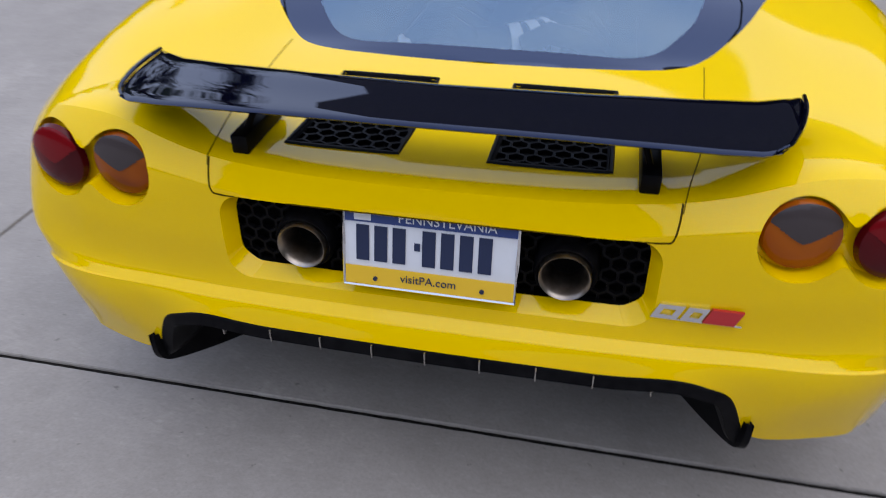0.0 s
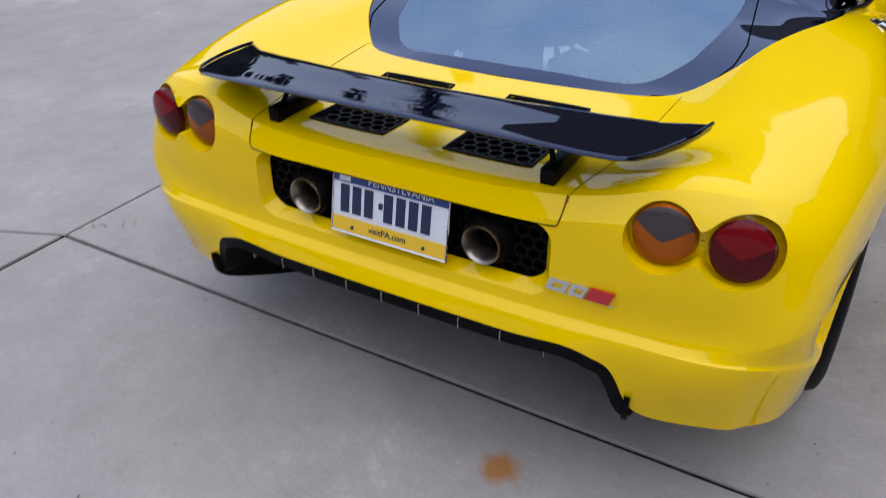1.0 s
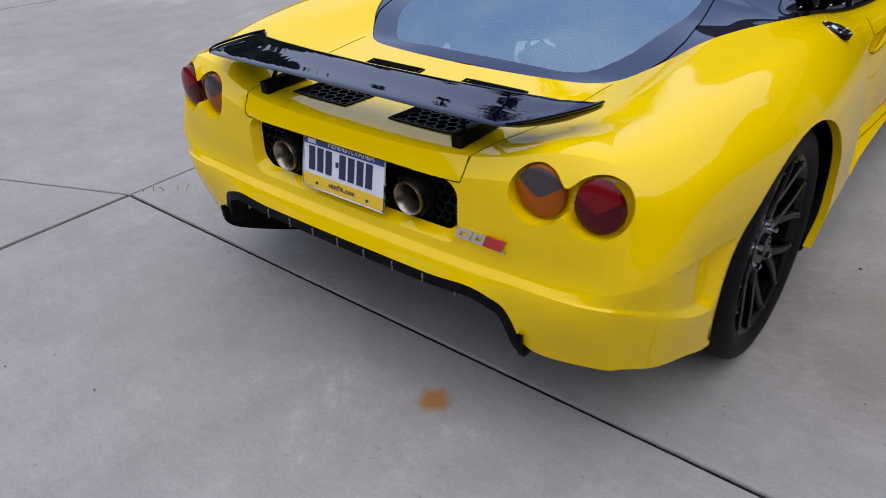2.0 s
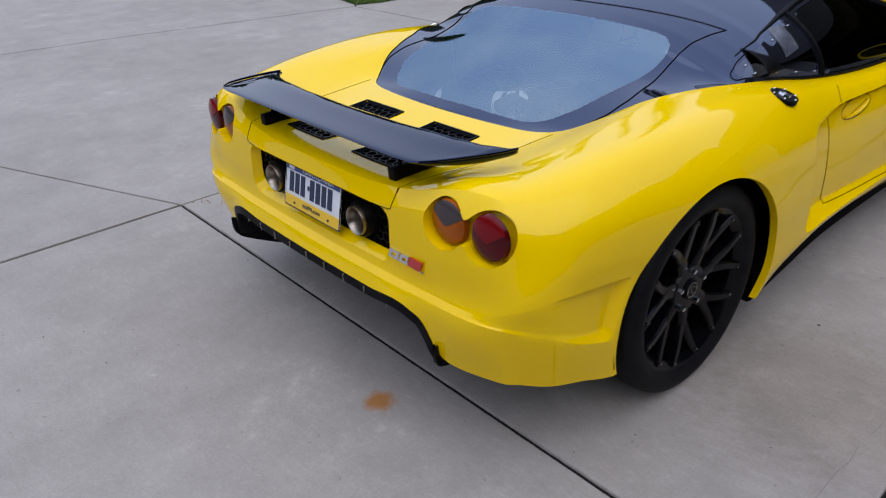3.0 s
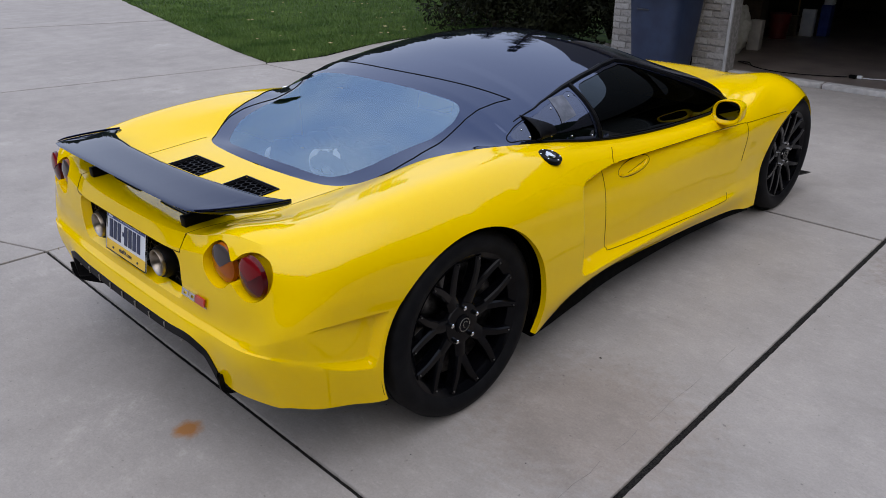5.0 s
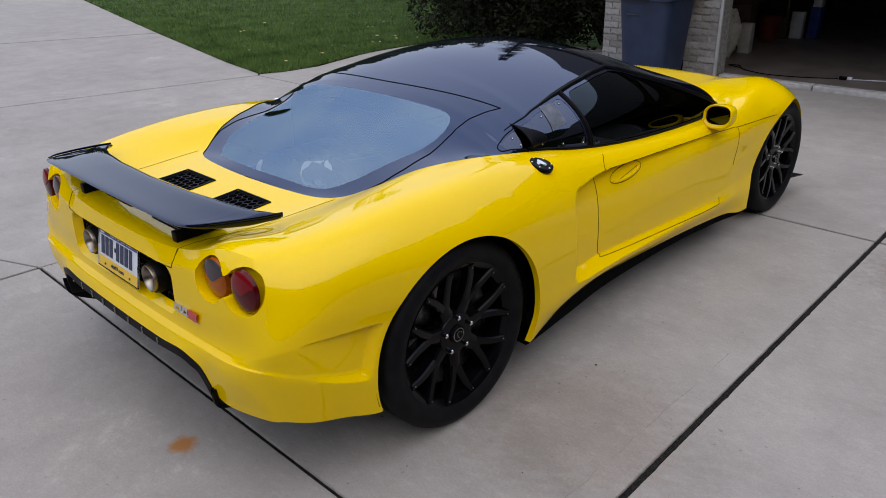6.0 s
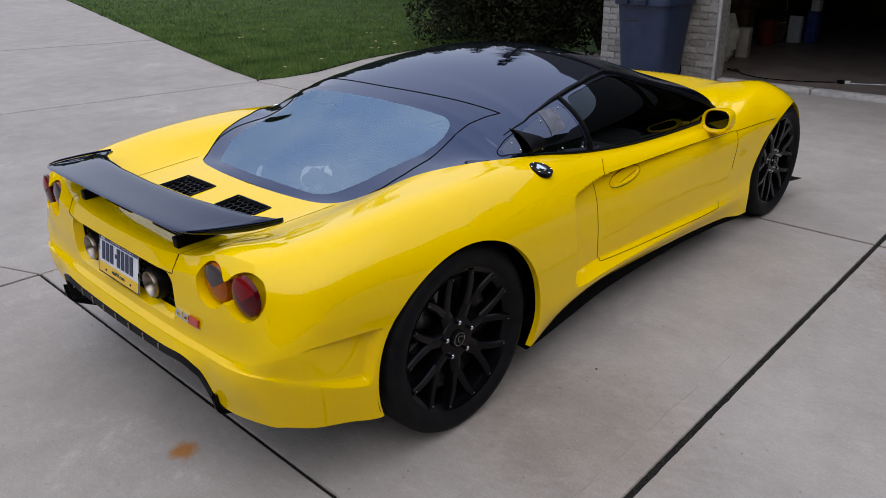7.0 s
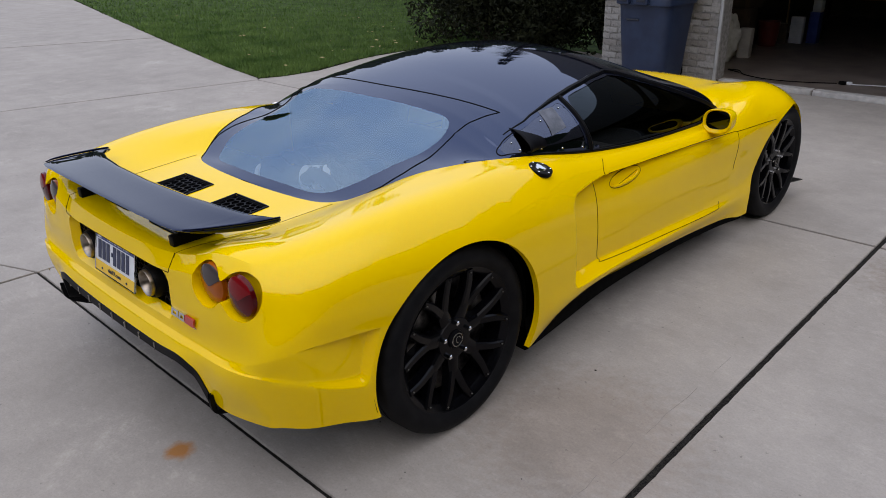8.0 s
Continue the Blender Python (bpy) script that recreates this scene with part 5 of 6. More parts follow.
def slab(corners, gaps):
    """One concrete slab; gaps: by how much each edge stands back from the joint's middle."""
    n = len(corners)
    lines = []
    for i in range(n):
        a, b = Vector(corners[i]), Vector(corners[(i + 1) % n])
        d = (b - a).normalized()
        inward = Vector((-d.y, d.x))
        lines.append((a + inward * gaps[i], d))
    pts = []
    for i in range(n):
        (a, d), (c, e) = lines[i - 1], lines[i]
        k = d.x * e.y - d.y * e.x
        t = ((c - a).x * e.y - (c - a).y * e.x) / k if abs(k) > 1e-6 else 0
        pts.append(a + d * t if abs(k) > 1e-6 else c)
    mid = sum(pts, Vector((0, 0))) / n
    # chipped, uneven edges along the joints near the car
    worn = []
    for i in range(n):
        p, q = pts[i], pts[(i + 1) % n]
        worn.append(p)
        if gaps[i] in (W1, W2) and (q - p).length < 8:
            d = (q - p).normalized()
            k = int((q - p).length / .02)
            for j in range(1, k):
                slip = edge_r.gauss(0, .05 * gaps[i]) + (edge_r.random() < .04) * edge_r.uniform(-.25, .1) * gaps[i]
                worn.append(p.lerp(q, j / k) - Vector((-d.y, d.x)) * slip)
    pts, n = worn, len(worn)
    b = bmesh.new()
    rings = []
    for back, z in ((0, -.11), (0, -.004), (.003, 0)):
        rings.append([b.verts.new((*(p + (mid - p).normalized() * back), z)) for p in pts])
    for r in range(2):
        for i in range(n):
            b.faces.new((rings[r][i], rings[r][(i + 1) % n], rings[r + 1][(i + 1) % n], rings[r + 1][i]))
    b.faces.new(rings[-1])
    return part("slab", b, CONCRETE, driveway, smooth=False)


wide_joint = lambda y: (1.559 - .015 * y, y)
slab([(-1.635, .195), wide_joint(.2), wide_joint(3.43), (-1.635, 3.43)], [W2, W1, W7, W3])
slab([(-1.635, 3.43), wide_joint(3.43), wide_joint(7.17), (-1.635, 7.17)], [W7, W1, W2, W3])
slab([(-1.635, -4.0), wide_joint(-4.0), wide_joint(.2), (-1.635, .195)], [W2, W1, W2, W4])
slab([wide_joint(-4.0), (4.9, -4.0), (4.9, 3.43), wide_joint(3.43)], [W2, W2, W7, W1])
slab([wide_joint(3.43), (4.9, 3.43), (4.9, 7.17), wide_joint(7.17)], [W7, W2, W2, W1])
slab([(-1.635, .195), (-1.635, 4.06), (-5.50, 4.06), (-6.10, 1.385), (-6.5, -1.74)], [W3, W6, W6, W6, W3])
slab([(-1.635, -6.0), (-1.635, .195), (-6.5, -1.74), (-8.5, -6.0)], [W4, W3, W3, W3])
slab([(-1.635, 4.06), (-1.635, 7.17), (-2.7, 8.2), (-5.25, 8.15), (-5.74, 7.0), (-5.74, 6.0), (-5.42, 4.9), (-5.44, 4.4), (-5.55, 4.13), (-5.50, 4.06)], [W2] * 2 + [0] * 6 + [0, W3])
slab([(-6.5, -1.74), (-6.10, 1.385), (-5.50, 4.06), (-5.61, 4.13), (-6.64, 4.32), (-9.476, 4.98), (-10.33, 5.18), (-11.26, 2.98), (-12.2, -2.0)], [W6, W6, 0, 0, 0, 0, W5, W5, W3])
slab([(-12.2, -2.0), (-11.26, 2.98), (-10.33, 5.18), (-20.3, 7.62), (-24, 8.5), (-24, -3.0)], [W5, W5, 0, 0, 0, 0])
slab([(-8.5, -6.0), (-6.5, -1.74), (-12.2, -2.0), (-24, -3.0), (-24, -6.0)], [W3, W3, W3, W3, 0])
slab([(-24, -12), (4.9, -12), (4.9, -4.0), wide_joint(-4.0), (-1.635, -4.0), (-1.635, -6.0), (-8.5, -6.0), (-24, -6.0)], [W2] * 8)

# a few specks on the slab behind the car
rng = random.Random(4)
def blot(name, x, y, r, mat, label, category, seed, z=.0022, squash=.8):
    r_ = random.Random(seed)
    n = 36
    ph = [r_.uniform(0, 6.28) for _ in range(4)]
    b = bmesh.new()
    rim = [b.verts.new((x + r * (1 + .12 * math.sin(2 * a + ph[0]) + .08 * math.sin(5 * a + ph[1]) + .05 * math.sin(9 * a + ph[2])) * math.cos(a), y + squash * r * (1 + .12 * math.sin(3 * a + ph[3])) * math.sin(a), z)) for a in np.linspace(0, 2 * math.pi, n, endpoint=False)]
    b.faces.new(rim)
    return tagged(part(name, b, mat, None, smooth=False), label, category)


for i in range(18):
    x, y = rng.uniform(-1.5, 2.6), rng.uniform(-.9, 2.2)
    blot("speck", x, y, rng.uniform(.002, .006), JOINT, "small dark speck on the concrete", "speck", i + 10)
for i in range(5):
    a = rng.uniform(0, 6)
    x, y = -1.60 + .035 * i + rng.uniform(-.02, .02), .25 + .03 * i
    tagged(part("weed", tube([(x, y, 0), (x + .010 * math.cos(a), y + .010 * math.sin(a), .014), (x + .022 * math.cos(a), y + .026 * math.sin(a), .02)], .002, 5), LEAF_DRY, None), "small dry weed in the joint", "weed", "weeds")

crack_r = random.Random(9)
crack_line = [(1.424 + crack_r.uniform(-.006, .006), .55 + .075 * k, .0002) for k in range(18)]
crack = thing("crack", (1.424, 1.2, 0), "faint broken hairline crack in the concrete", "crack")
for first, last in ((0, 4), (5, 7), (8, 13), (15, 17)):
    part("crack_length", tube(crack_line[first:last + 1], .0006, 4), CRACK, crack)

LAWN = [(-5.58, 4.15), (-5.46, 4.40), (-5.44, 4.9), (-5.66, 5.64), (-5.76, 6.35), (-5.75, 7.0), (-5.30, 8.05), (-5.6, 9.5), (-9, 30), (-60, 40), (-60, 17.0), (-20.3, 7.65), (-14.1, 6.1), (-9.47, 5.0), (-6.64, 4.34)]
lb = bmesh.new()
lb.faces.new([lb.verts.new((x, y, .012)) for x, y in LAWN])
lawn = tagged(part("lawn", lb, SOIL, None, smooth=False), "mown green lawn beside the driveway", "lawn", kind="structure")


def inside(x, y, poly):
    c = False
    for i in range(len(poly)):
        (x0, y0), (x1, y1) = poly[i - 1], poly[i]
        if (y0 > y) != (y1 > y) and x < (x1 - x0) * (y - y0) / (y1 - y0) + x0:
            c = not c
    return c


gr = np.random.RandomState(7)
bv, bf = [], []
while len(bf) < 52000:
    x = -5.35 - gr.exponential(4.2)
    y = gr.uniform(4.0, 4.4 + 11 * gr.rand())
    if x < -24 or not inside(x - .03, y + .045, LAWN):
        continue
    near = max(1.0, (-x - 3) / 4)
    h, w, a = gr.uniform(.03, .062), .0045 * near, gr.uniform(0, 6.28)
    lx, ly = gr.normal(0, .022), gr.normal(0, .022)
    o = len(bv)
    bv += [(x - w * math.cos(a), y - w * math.sin(a), .005), (x + w * math.cos(a), y + w * math.sin(a), .005), (x + lx, y + ly, .012 + h)]
    bf.append((o, o + 1, o + 2))
tagged(part("grass", (bv, bf), GRASS, None, smooth=False), "short green grass blades of the lawn", "grass", kind="stuff")
lv, lf = [], []
for i in range(60):
    x, y = -5.7 - gr.exponential(2.6), gr.uniform(4.4, 9)
    if inside(x, y, LAWN):
        s, a, o = gr.uniform(.02, .04), gr.uniform(0, 6.28), len(lv)
        c, q = s * math.cos(a), s * math.sin(a)
        lv += [(x - c, y - q, .055), (x + q * .5, y - c * .5, .062), (x + c, y + q, .06), (x - q * .5, y + c * .5, .052)]
        lf.append((o, o + 1, o + 2, o + 3))
tagged(part("fallen_leaves", (lv, lf), LEAF_DRY, None, smooth=False), "pale fallen leaves scattered on the lawn", "leaves", kind="stuff")

# ---- the house with its garage ----
WALL_Y, DOOR_L, DOOR_R, WALL_L, WALL_R = 7.20, -1.22, 3.75, -2.68, 5.2
wall = thing("wall_front", (0, WALL_Y, 0), "front wall of pale brick round a garage opening", "wall", kind="structure")
part("wall_core", box((WALL_L + DOOR_L) / 2, WALL_Y + .069, 1.3, DOOR_L - WALL_L, .22, 2.6), MORTAR, wall, smooth=False)
part("wall_core", box((WALL_R + DOOR_R) / 2, WALL_Y + .069, 1.3, WALL_R - DOOR_R, .22, 2.6), MORTAR, wall, smooth=False)
part("wall_upper", box((WALL_L + WALL_R) / 2, WALL_Y + .12, 2.66, WALL_R - WALL_L, .24, .14), BRICK, wall, "pale brick wall above the opening", smooth=False)
# same dark colour here, for the shade under the eaves
part("lintel", box((DOOR_L + DOOR_R) / 2, WALL_Y + .12, 2.40, DOOR_R - DOOR_L, .22, .40), DIM_PLASTER, wall, smooth=False)
house = thing("house", (1.2, 11, 0), "pale brick house with a dark shingle roof behind the garage", "house")
part("side_wall", box(WALL_L + .12, 10.9, 1.37, .24, 7.2, 2.74), BRICK, house, smooth=False)
part("side_wall", box(WALL_R - .12, 10.9, 1.37, .24, 7.2, 2.74), BRICK, house, smooth=False)
part("back_wall", box(1.26, 14.4, 1.37, 7.88, .24, 2.74), BRICK, house, smooth=False)
roof_prism = [(-3.1, 6.35, 2.50), (5.6, 6.35, 2.50), (5.6, 15.1, 2.72), (-3.1, 15.1, 2.72), (-3.1, 10.9, 6.6), (5.6, 10.9, 6.6)]
part("roof", (roof_prism, [(0, 1, 5, 4), (2, 3, 4, 5), (0, 4, 3), (1, 2, 5), (3, 2, 1, 0)]), SHINGLE, house, "dark shingle roof", smooth=False)
floor = tagged(part("floor", box(1.26, 10.75, -.02, 7.4, 7.1, .12), GARAGE_FLOOR, None, smooth=False), "smooth grey concrete garage floor", "floor", kind="structure")
sill = thing("threshold", (1.2, 7.3, 0), "pale concrete threshold strip across the garage opening", "threshold", kind="structure")
for i in range(5):
    part("kerb_piece", box(DOOR_L + .06 + i * 1.0 + .47, 7.235, .012, .985, .13, .075, .008), KERB, sill)
ceiling = tagged(part("ceiling", box(1.26, 10.8, 2.66, 7.4, 6.9, .10), DIM_PLASTER, None, smooth=False), "plain garage ceiling", "ceiling", kind="structure")
tagged(part("wall_inside", box(WALL_L + .27, 10.8, 1.3, .05, 6.9, 2.6), DIM_PLASTER, None, smooth=False), "plastered garage side wall, dimness put into its colour", "wall", kind="structure")
tagged(part("wall_inside", box(1.26, 14.24, 1.3, 7.4, .05, 2.6), DIM_PLASTER, None, smooth=False), "plastered garage back wall, dimness put into its colour", "wall", kind="structure")
jamb = tagged(part("door_jamb", box(DOOR_L + .001, WALL_Y - .058, 1.15, .034, .030, 2.3, .004), TRIM, None), "grey-white garage door jamb", "trim", kind="structure")
tagged(part("door_jamb", box(DOOR_R - .018, WALL_Y + .02, 1.15, .040, .12, 2.3, .004), TRIM, None), "grey-white garage door jamb", "trim", kind="structure")

# bricks of the pillar beside the opening
brick_meshes = []
for k in range(4):
    r_ = random.Random(k)
    b = bmesh.new()
    box(0, 0, 0, .196, .10, .062, .004, None, b)
    for v in b.verts:
        v.co += Vector((r_.uniform(-.002, .002), r_.uniform(-.003, .003), r_.uniform(-.002, .002)))
    me = bpy.data.meshes.new("brick")
    b.to_mesh(me)
    b.free()
    me.materials.append(BRICK)
    brick_meshes.append(me)


def lay(x, y, z, turn=0.0):
    ob = new("brick", brick_meshes[rng.randrange(4)])
    ob.matrix_basis = Matrix.Translation((x, y + rng.uniform(-.004, .004), z)) @ Matrix.Rotation(turn, 4, "Z")
    return hang(ob, wall)


for row in range(28):
    z = .045 + row * .073
    x = WALL_L + .10 + (.102 if row % 2 else 0)
    while x < DOOR_L - .08:
        lay(x, WALL_Y, z)
        x += .206
    if row % 2:
        ob = lay(WALL_L + .048, WALL_Y, z)
        ob.scale = (.48, 1, 1)
    else:
        ob = lay(DOOR_L - .062, WALL_Y, z)
        ob.scale = (.48, 1, 1)

# ---- wheelie bin ----
bin_ = thing("wheelie_bin", (-1.80, 6.80, 0), "blue-grey plastic wheelie bin standing against the brick pillar", "bin")
bx, by = -1.80, 6.80
levels = [(.04, .255, .24), (.10, .265, .25), (.50, .290, .29), (.845, .312, .325), (.85, .338, .35), (.93, .340, .352), (.94, .330, .345)]
vs, fs = [], []
for z, hx, hy in levels:
    for k in range(32):
        a = 2 * math.pi * k / 32
        ca, sa = math.cos(a), math.sin(a)
        vs.append((bx + hx * math.copysign(abs(ca) ** .35, ca), by + hy * math.copysign(abs(sa) ** .35, sa), z))
for i in range(len(levels) - 1):
    for k in range(32):
        fs.append((i * 32 + k, i * 32 + (k + 1) % 32, (i + 1) * 32 + (k + 1) % 32, (i + 1) * 32 + k))
fs.append(tuple(range(31, -1, -1)))
part("bin_body", (vs, fs), BIN_BLUE, bin_, sharp=50)
lid_b = bmesh.new()
box(bx, by, .975, .72, .75, .05, .02, Matrix.Rotation(radians(-3), 3, "X"), lid_b)
part("bin_lid", lid_b, BIN_BLUE, bin_)
# dark bars stand in for shade in the moulded grip and latch slots
part("bin_grip", box(bx - .10, by - .318, .70, .15, .012, .018, .006), BIN_SHADE, bin_)
for dx in (-.19, .03):
    part("bin_latch", box(bx + dx, by - .372, .90, .15, .06, .085, .015), BIN_BLUE, bin_)
    part("latch_slot", box(bx + dx, by - .404, .905, .10, .006, .035, .004), BIN_SHADE, bin_)
part("bin_handle", tube([(bx - .30, by + .36, .95), (bx - .30, by + .44, .93), (bx + .30, by + .44, .93), (bx + .30, by + .36, .95)], .016, 8), BIN_BLUE, bin_)
for s in (-1, 1):
    part("bin_wheel", revolved([(-.03, .0), (-.03, .10), (-.02, .118), (.02, .118), (.03, .10), (.03, .0)], "x", 24, (bx + s * .19, by + .20, .118)), MATT_BLACK, bin_)

# ---- things inside the garage ----
def carton(name, x, y, sx, sy, sz, mat, label, turn=0.0, z=.04, lid=None):
    t = thing(name, (x, y, z), label, "box")
    m = Matrix.Rotation(radians(turn), 3, "Z")
    part("carton", box(x, y, z + sz / 2, sx, sy, sz, .006, m), mat, t)
    part("tape", box(x, y, z + sz + .001, sx * .98, .05, .003, 0, m), lid or PAPER, t, smooth=False)
    return t


carton("cardboard_box", -1.62, 8.80, .15, .15, .36, PAPER, "pale upright cardboard box beside a cloth sack", 8)
carton("cardboard_box", -1.78, 10.30, .20, .2, .27, BROWN_CARD, "small brown cardboard box beside a red bucket", 14)
carton("white_box", -1.58, 10.40, .17, .10, .36, WHITE_CARD, "white carton standing on end on the garage floor", 4)
carton("blue_box", -1.40, 10.55, .14, .12, .42, BLUE_CARD, "blue and white carton standing on end", -5, lid=WHITE_CARD)
carton("blue_box", -1.39, 10.56, .12, .11, .16, WHITE_CARD, "white-topped blue carton stacked on another", -3, .465)
carton("cardboard_box", -2.05, 9.35, .5, .45, .55, BROWN_CARD, "brown cardboard box in the dim garage", 12)
carton("cardboard_box", -2.00, 9.35, .42, .42, .55, BROWN_CARD, "brown cardboard box stacked on another", -8, .595)
bucket = thing("bucket", (-1.80, 9.95, .04), "dark red plastic bucket on the garage floor", "bucket")
part("bucket_body", revolved([(.0, .0), (.0, .115), (.31, .145), (.33, .150), (.33, .140), (.02, .108), (.02, .0)], "z", 32, (-1.80, 9.95, .04)), RED_PLASTIC, bucket)
part("bucket_handle", tube([(-1.80 + .145 * math.cos(a), 9.95, .36 - .10 * math.sin(a)) for a in np.linspace(0, math.pi, 16)], .004, 6), STEEL, bucket)
bag_b = bmesh.new()
bmesh.ops.create_icosphere(bag_b, subdivisions=4, radius=1.0)
for v in bag_b.verts:
    n = noise.noise(v.co * 2.2) * .30 + abs(noise.noise(v.co * 4.5)) * .28 + noise.noise(v.co * 11.0) * .06
    v.co = Vector((v.co.x * .16 * (1 + n), v.co.y * .15 * (1 + n), max(-.26, v.co.z * .30 * (1 + n)))) + Vector((-1.70, 8.36, .30))
tagged(part("cloth_sack", bag_b, CLOTH, None, sharp=80), "crumpled off-white cloth sack on the floor", "sack")
tool = thing("broom", (-1.86, 10.75, .04), "broom with a wooden handle leaning by the crate", "broom")
part("broom_handle", tube([(-1.86, 10.75, .10), (-1.98, 11.0, 1.3)], .013, 8), WOOD, tool)
part("broom_head", box(-1.86, 10.75, .08, .30, .06, .08, .01), BROWN_CARD, tool)
post = tagged(part("steel_post", tube([(.05, 12.2, .04), (.05, 12.2, 2.6)], .05, 14), TRIM, None), "grey steel post in the dim garage", "post")
cable_pts = spline([(0, -1.18, 7.70, .05), (1, -1.36, 7.80, .05), (2, -1.24, 7.82, .05), (3, -1.10, 7.62, .05), (4, -.85, 7.50, .05), (5, -.60, 7.50, .05), (6, -.35, 7.58, .05), (7, -.12, 7.70, .05)], np.linspace(0, 7, 90))
tagged(part("extension_cable", tube(cable_pts, .0055, 6), MATT_BLACK, None), "black extension cable along the garage floor", "cable")
strip = thing("plug_block", (-.09, 7.70, .04), "black plug block with a white cable end on the floor", "plug")
part("plug_body", box(-.07, 7.70, .059, .075, .045, .036, .010), MATT_BLACK, strip)
part("plug_top", box(-.008, 7.72, .059, .055, .04, .034, .010), WHITE_CARD, strip)
part("white_cable", tube([(.02, 7.72, .05), (.08, 7.74, .05), (.31, 7.83, .05), (.7, 7.98, .05), (1.4, 8.05, .05)], .006, 6), WHITE_CARD, strip)
shelf = thing("shelf_rack", (-2.25, 12.6, .04), "dark metal shelf rack against the garage wall", "shelf")
for x in (-2.35, -.9):
    for y in (13.5, 14.0):
        part("upright", box(x, y, .94, .04, .04, 1.8), SATIN_BLACK, shelf, smooth=False)
for z in (.4, .95, 1.5):
    part("shelf_board", box(-1.62, 13.75, z, 1.5, .54, .03), WOOD, shelf, smooth=False)

# ---- shrub and conifer by the house ----
def leafy(name, label, category, centre, size, count, mat, seed, leaf=.05, droop=.2):
    r_ = np.random.RandomState(seed)
    t = thing(name, (centre[0], centre[1], 0), label, category)
    stems = []
    for k in range(9):
        a = r_.uniform(0, 6.28)
        e = (centre[0] + .55 * size[0] * math.cos(a), centre[1] + .55 * size[1] * math.sin(a), centre[2] + size[2] * r_.uniform(-.1, .5))
        m = tuple((np.array((centre[0], centre[1], 0)) + np.array(e)) / 2 + r_.normal(0, .06, 3))
        stems.append([(centre[0] + .05 * math.cos(a), centre[1] + .05 * math.sin(a), 0), m, e])
    for s in stems:
        part("stem", tube(spline([(i, *p) for i, p in enumerate(s)], np.linspace(0, 2, 8)), .018, 6), BARK, t)
    vs, fs = [], []
    lobes = [(r_.normal(0, .42, 3) * np.array(size), r_.uniform(.32, .55)) for _ in range(46)]
    for _ in range(count):
        off, rad = lobes[r_.randint(len(lobes))]
        d = r_.normal(0, 1, 3)
        d /= np.linalg.norm(d)
        p = np.array(centre) + off + d * rad * np.array(size) * r_.uniform(.6, 1.05)
        if p[2] < .02:
            continue
        u = r_.normal(0, 1, 3)
        u /= np.linalg.norm(u)
        w = np.cross(u, r_.normal(0, 1, 3))
        w /= np.linalg.norm(w)
        s = leaf * r_.uniform(.6, 1.4)
        o = len(vs)
        vs += [p - u * s, p + w * s * .38 - u * s * .1, p + u * s, p - w * s * .38 - u * s * .1]
        fs.append((o, o + 1, o + 2, o + 3))
    part("crown", (vs, fs), mat, t, smooth=False)
    return t


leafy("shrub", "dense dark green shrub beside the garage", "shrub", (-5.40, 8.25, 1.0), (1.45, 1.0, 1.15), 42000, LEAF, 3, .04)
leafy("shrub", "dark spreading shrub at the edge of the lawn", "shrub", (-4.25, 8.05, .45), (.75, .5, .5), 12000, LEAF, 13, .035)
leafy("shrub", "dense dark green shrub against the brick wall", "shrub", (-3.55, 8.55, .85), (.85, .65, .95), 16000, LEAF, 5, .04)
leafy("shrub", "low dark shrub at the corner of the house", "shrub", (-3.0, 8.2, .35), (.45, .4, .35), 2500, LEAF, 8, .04)


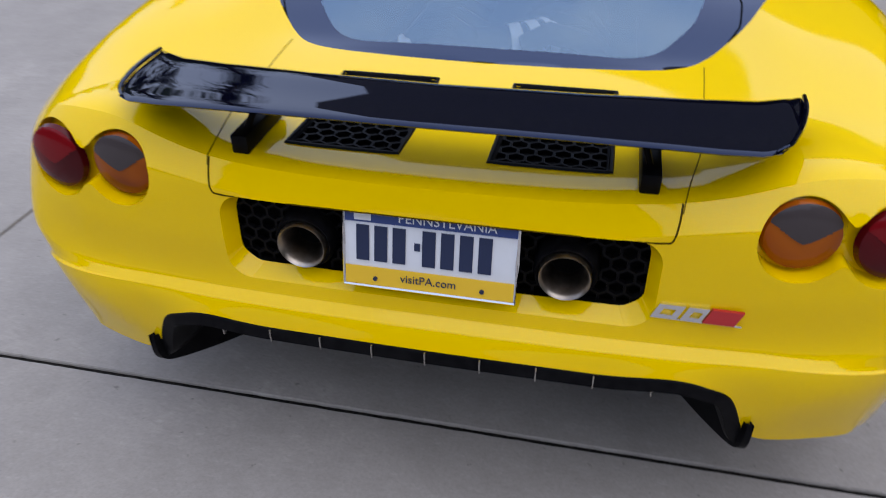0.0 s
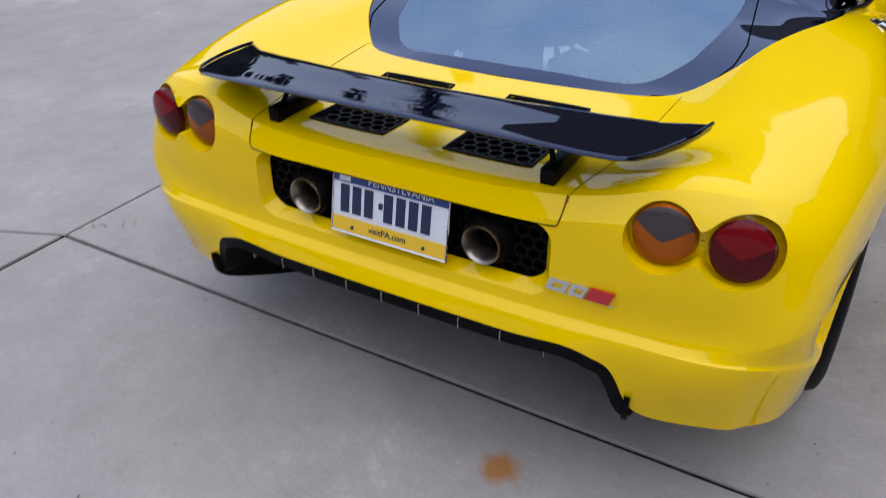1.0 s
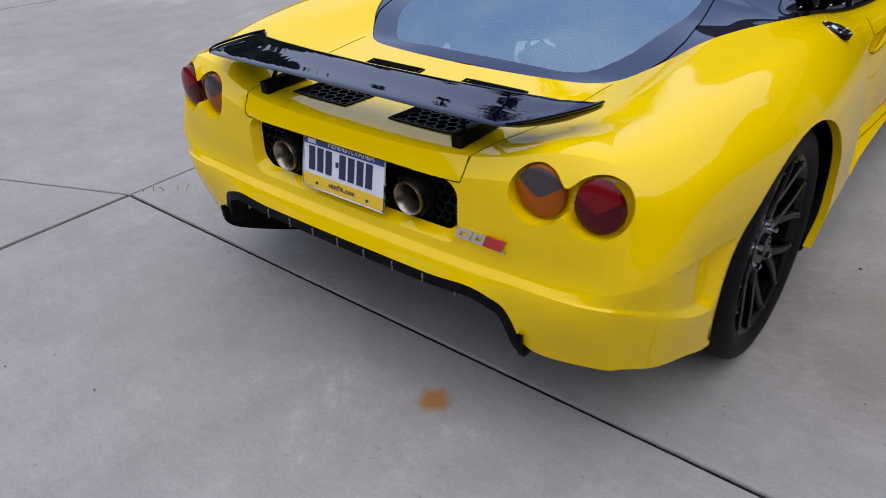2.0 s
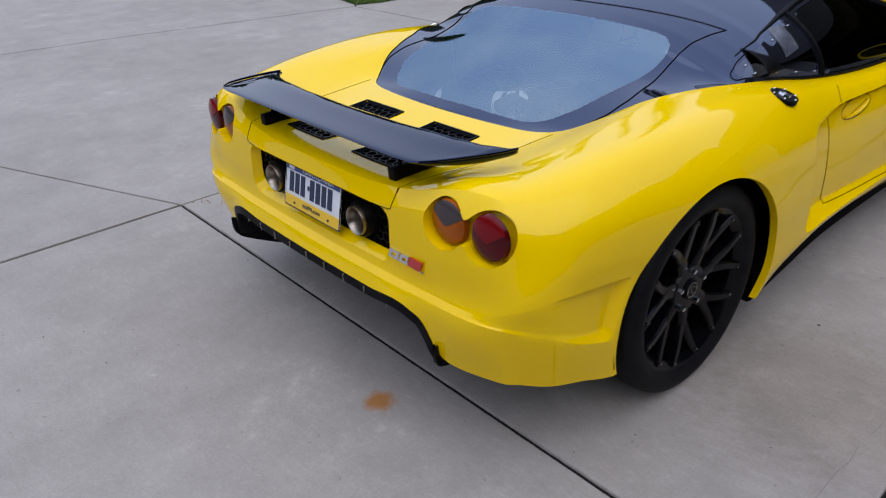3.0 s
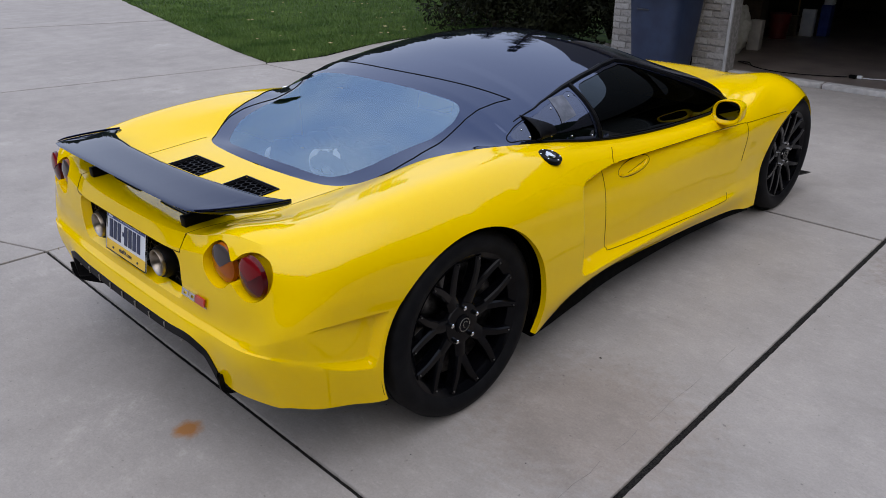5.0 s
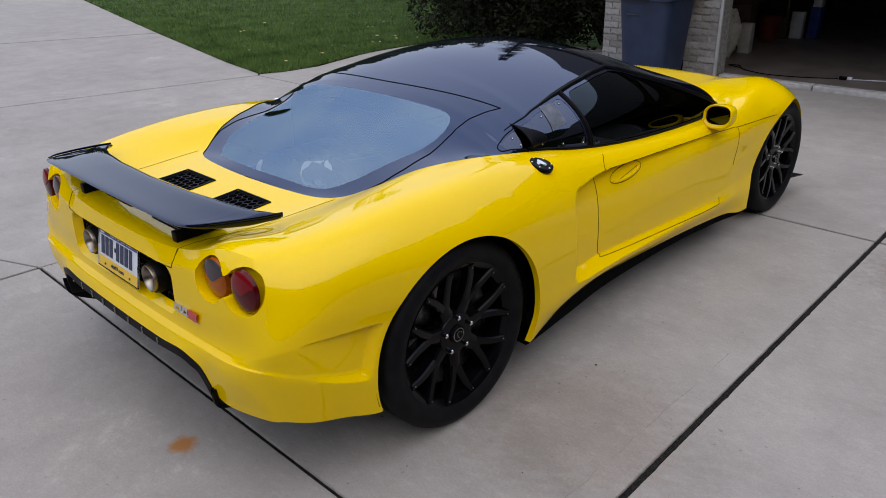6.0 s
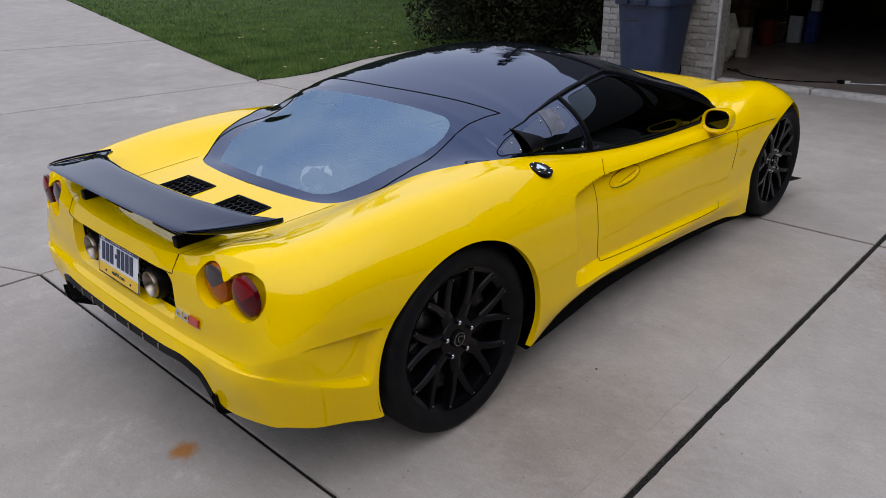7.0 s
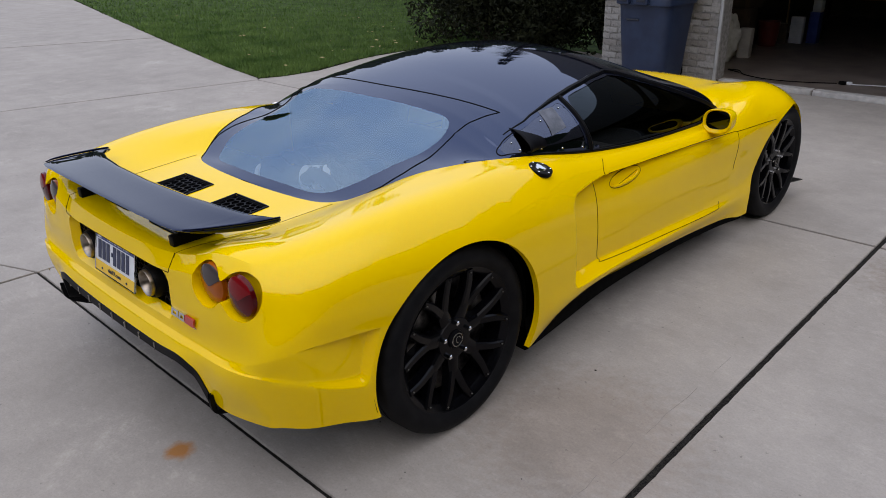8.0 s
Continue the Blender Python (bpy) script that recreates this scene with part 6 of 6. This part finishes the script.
def conifer(x, y, height, spread, seed):
    r_ = np.random.RandomState(seed)
    t = thing("conifer", (x, y, 0), "tall dark conifer behind the house", "tree", "trees round the house")
    part("trunk", revolved([(0, .16), (height * .5, .09), (height, .012)], "z", 10, (x, y, 0)), BARK, t)
    vs, fs = [], []
    for k in range(int(height * 26)):
        z = height * (.06 + .94 * r_.rand() ** .8)
        reach = spread * (1 - z / height) ** .8 * r_.uniform(.6, 1.05) + .08
        a = r_.uniform(0, 6.28)
        n = 26
        for i in range(n):
            q = i / n
            px, py, pz = x + reach * q * math.cos(a), y + reach * q * math.sin(a), z - .28 * reach * q + .10 * reach * q * q
            s = .16 * (1.15 - q)
            b = a + r_.choice((-1, 1)) * r_.uniform(.5, 1.2)
            o = len(vs)
            ex, ey, ez = s * math.cos(b) * 1.6, s * math.sin(b) * 1.6, r_.uniform(-.10, .04)
            vs += [(px, py, pz), (px + ex * .5 - ey * .16, py + ey * .5 + ex * .16, pz + ez * .4), (px + ex, py + ey, pz + ez), (px + ex * .5 + ey * .16, py + ey * .5 - ex * .16, pz + ez * .4)]
            fs.append((o, o + 1, o + 2, o + 3))
    part("crown", (vs, fs), NEEDLE, t, smooth=False)


conifer(-9.2, 12.2, 5.8, 2.0, 1)
conifer(-12.2, 13.0, 5.6, 2.0, 2)
conifer(-6.8, 11.5, 8.0, 2.4, 3)

# ---- far woods all round, out of view: added for reflections and to cut low sky light ----
wood_r = np.random.RandomState(11)
for name, a0, a1, dist, low, high in (("far_woods", -2.9, -1.2, 30.0, 8.0, 12.0), ("far_woods", -1.2, 1.05, 21.0, 11.0, 15.5), ("far_woods", 1.85, 2.55, 30.0, 6.0, 9.5), ("far_woods", 2.55, 3.40, 40.0, 4.0, 7.0)):
    vs, fs = [], []
    n = 260
    for i in range(n):
        a = a0 + (a1 - a0) * i / (n - 1)
        top = low + (high - low) * (.5 + .5 * noise.noise(Vector((i * .05, 3.1, dist)))) + wood_r.uniform(-.5, .7)
        d = dist + 2 * noise.noise(Vector((i * .11, 7.7, 0)))
        vs += [(d * math.cos(a), d * math.sin(a), -.1), ((d + 1.5) * math.cos(a), (d + 1.5) * math.sin(a), top)]
    for i in range(n - 1):
        fs.append((2 * i, 2 * i + 2, 2 * i + 3, 2 * i + 1))
    tagged(part(name, (vs, fs), NEEDLE, None, smooth=False), "dark line of unseen far trees for reflections and less sky light", "trees", kind="stuff")
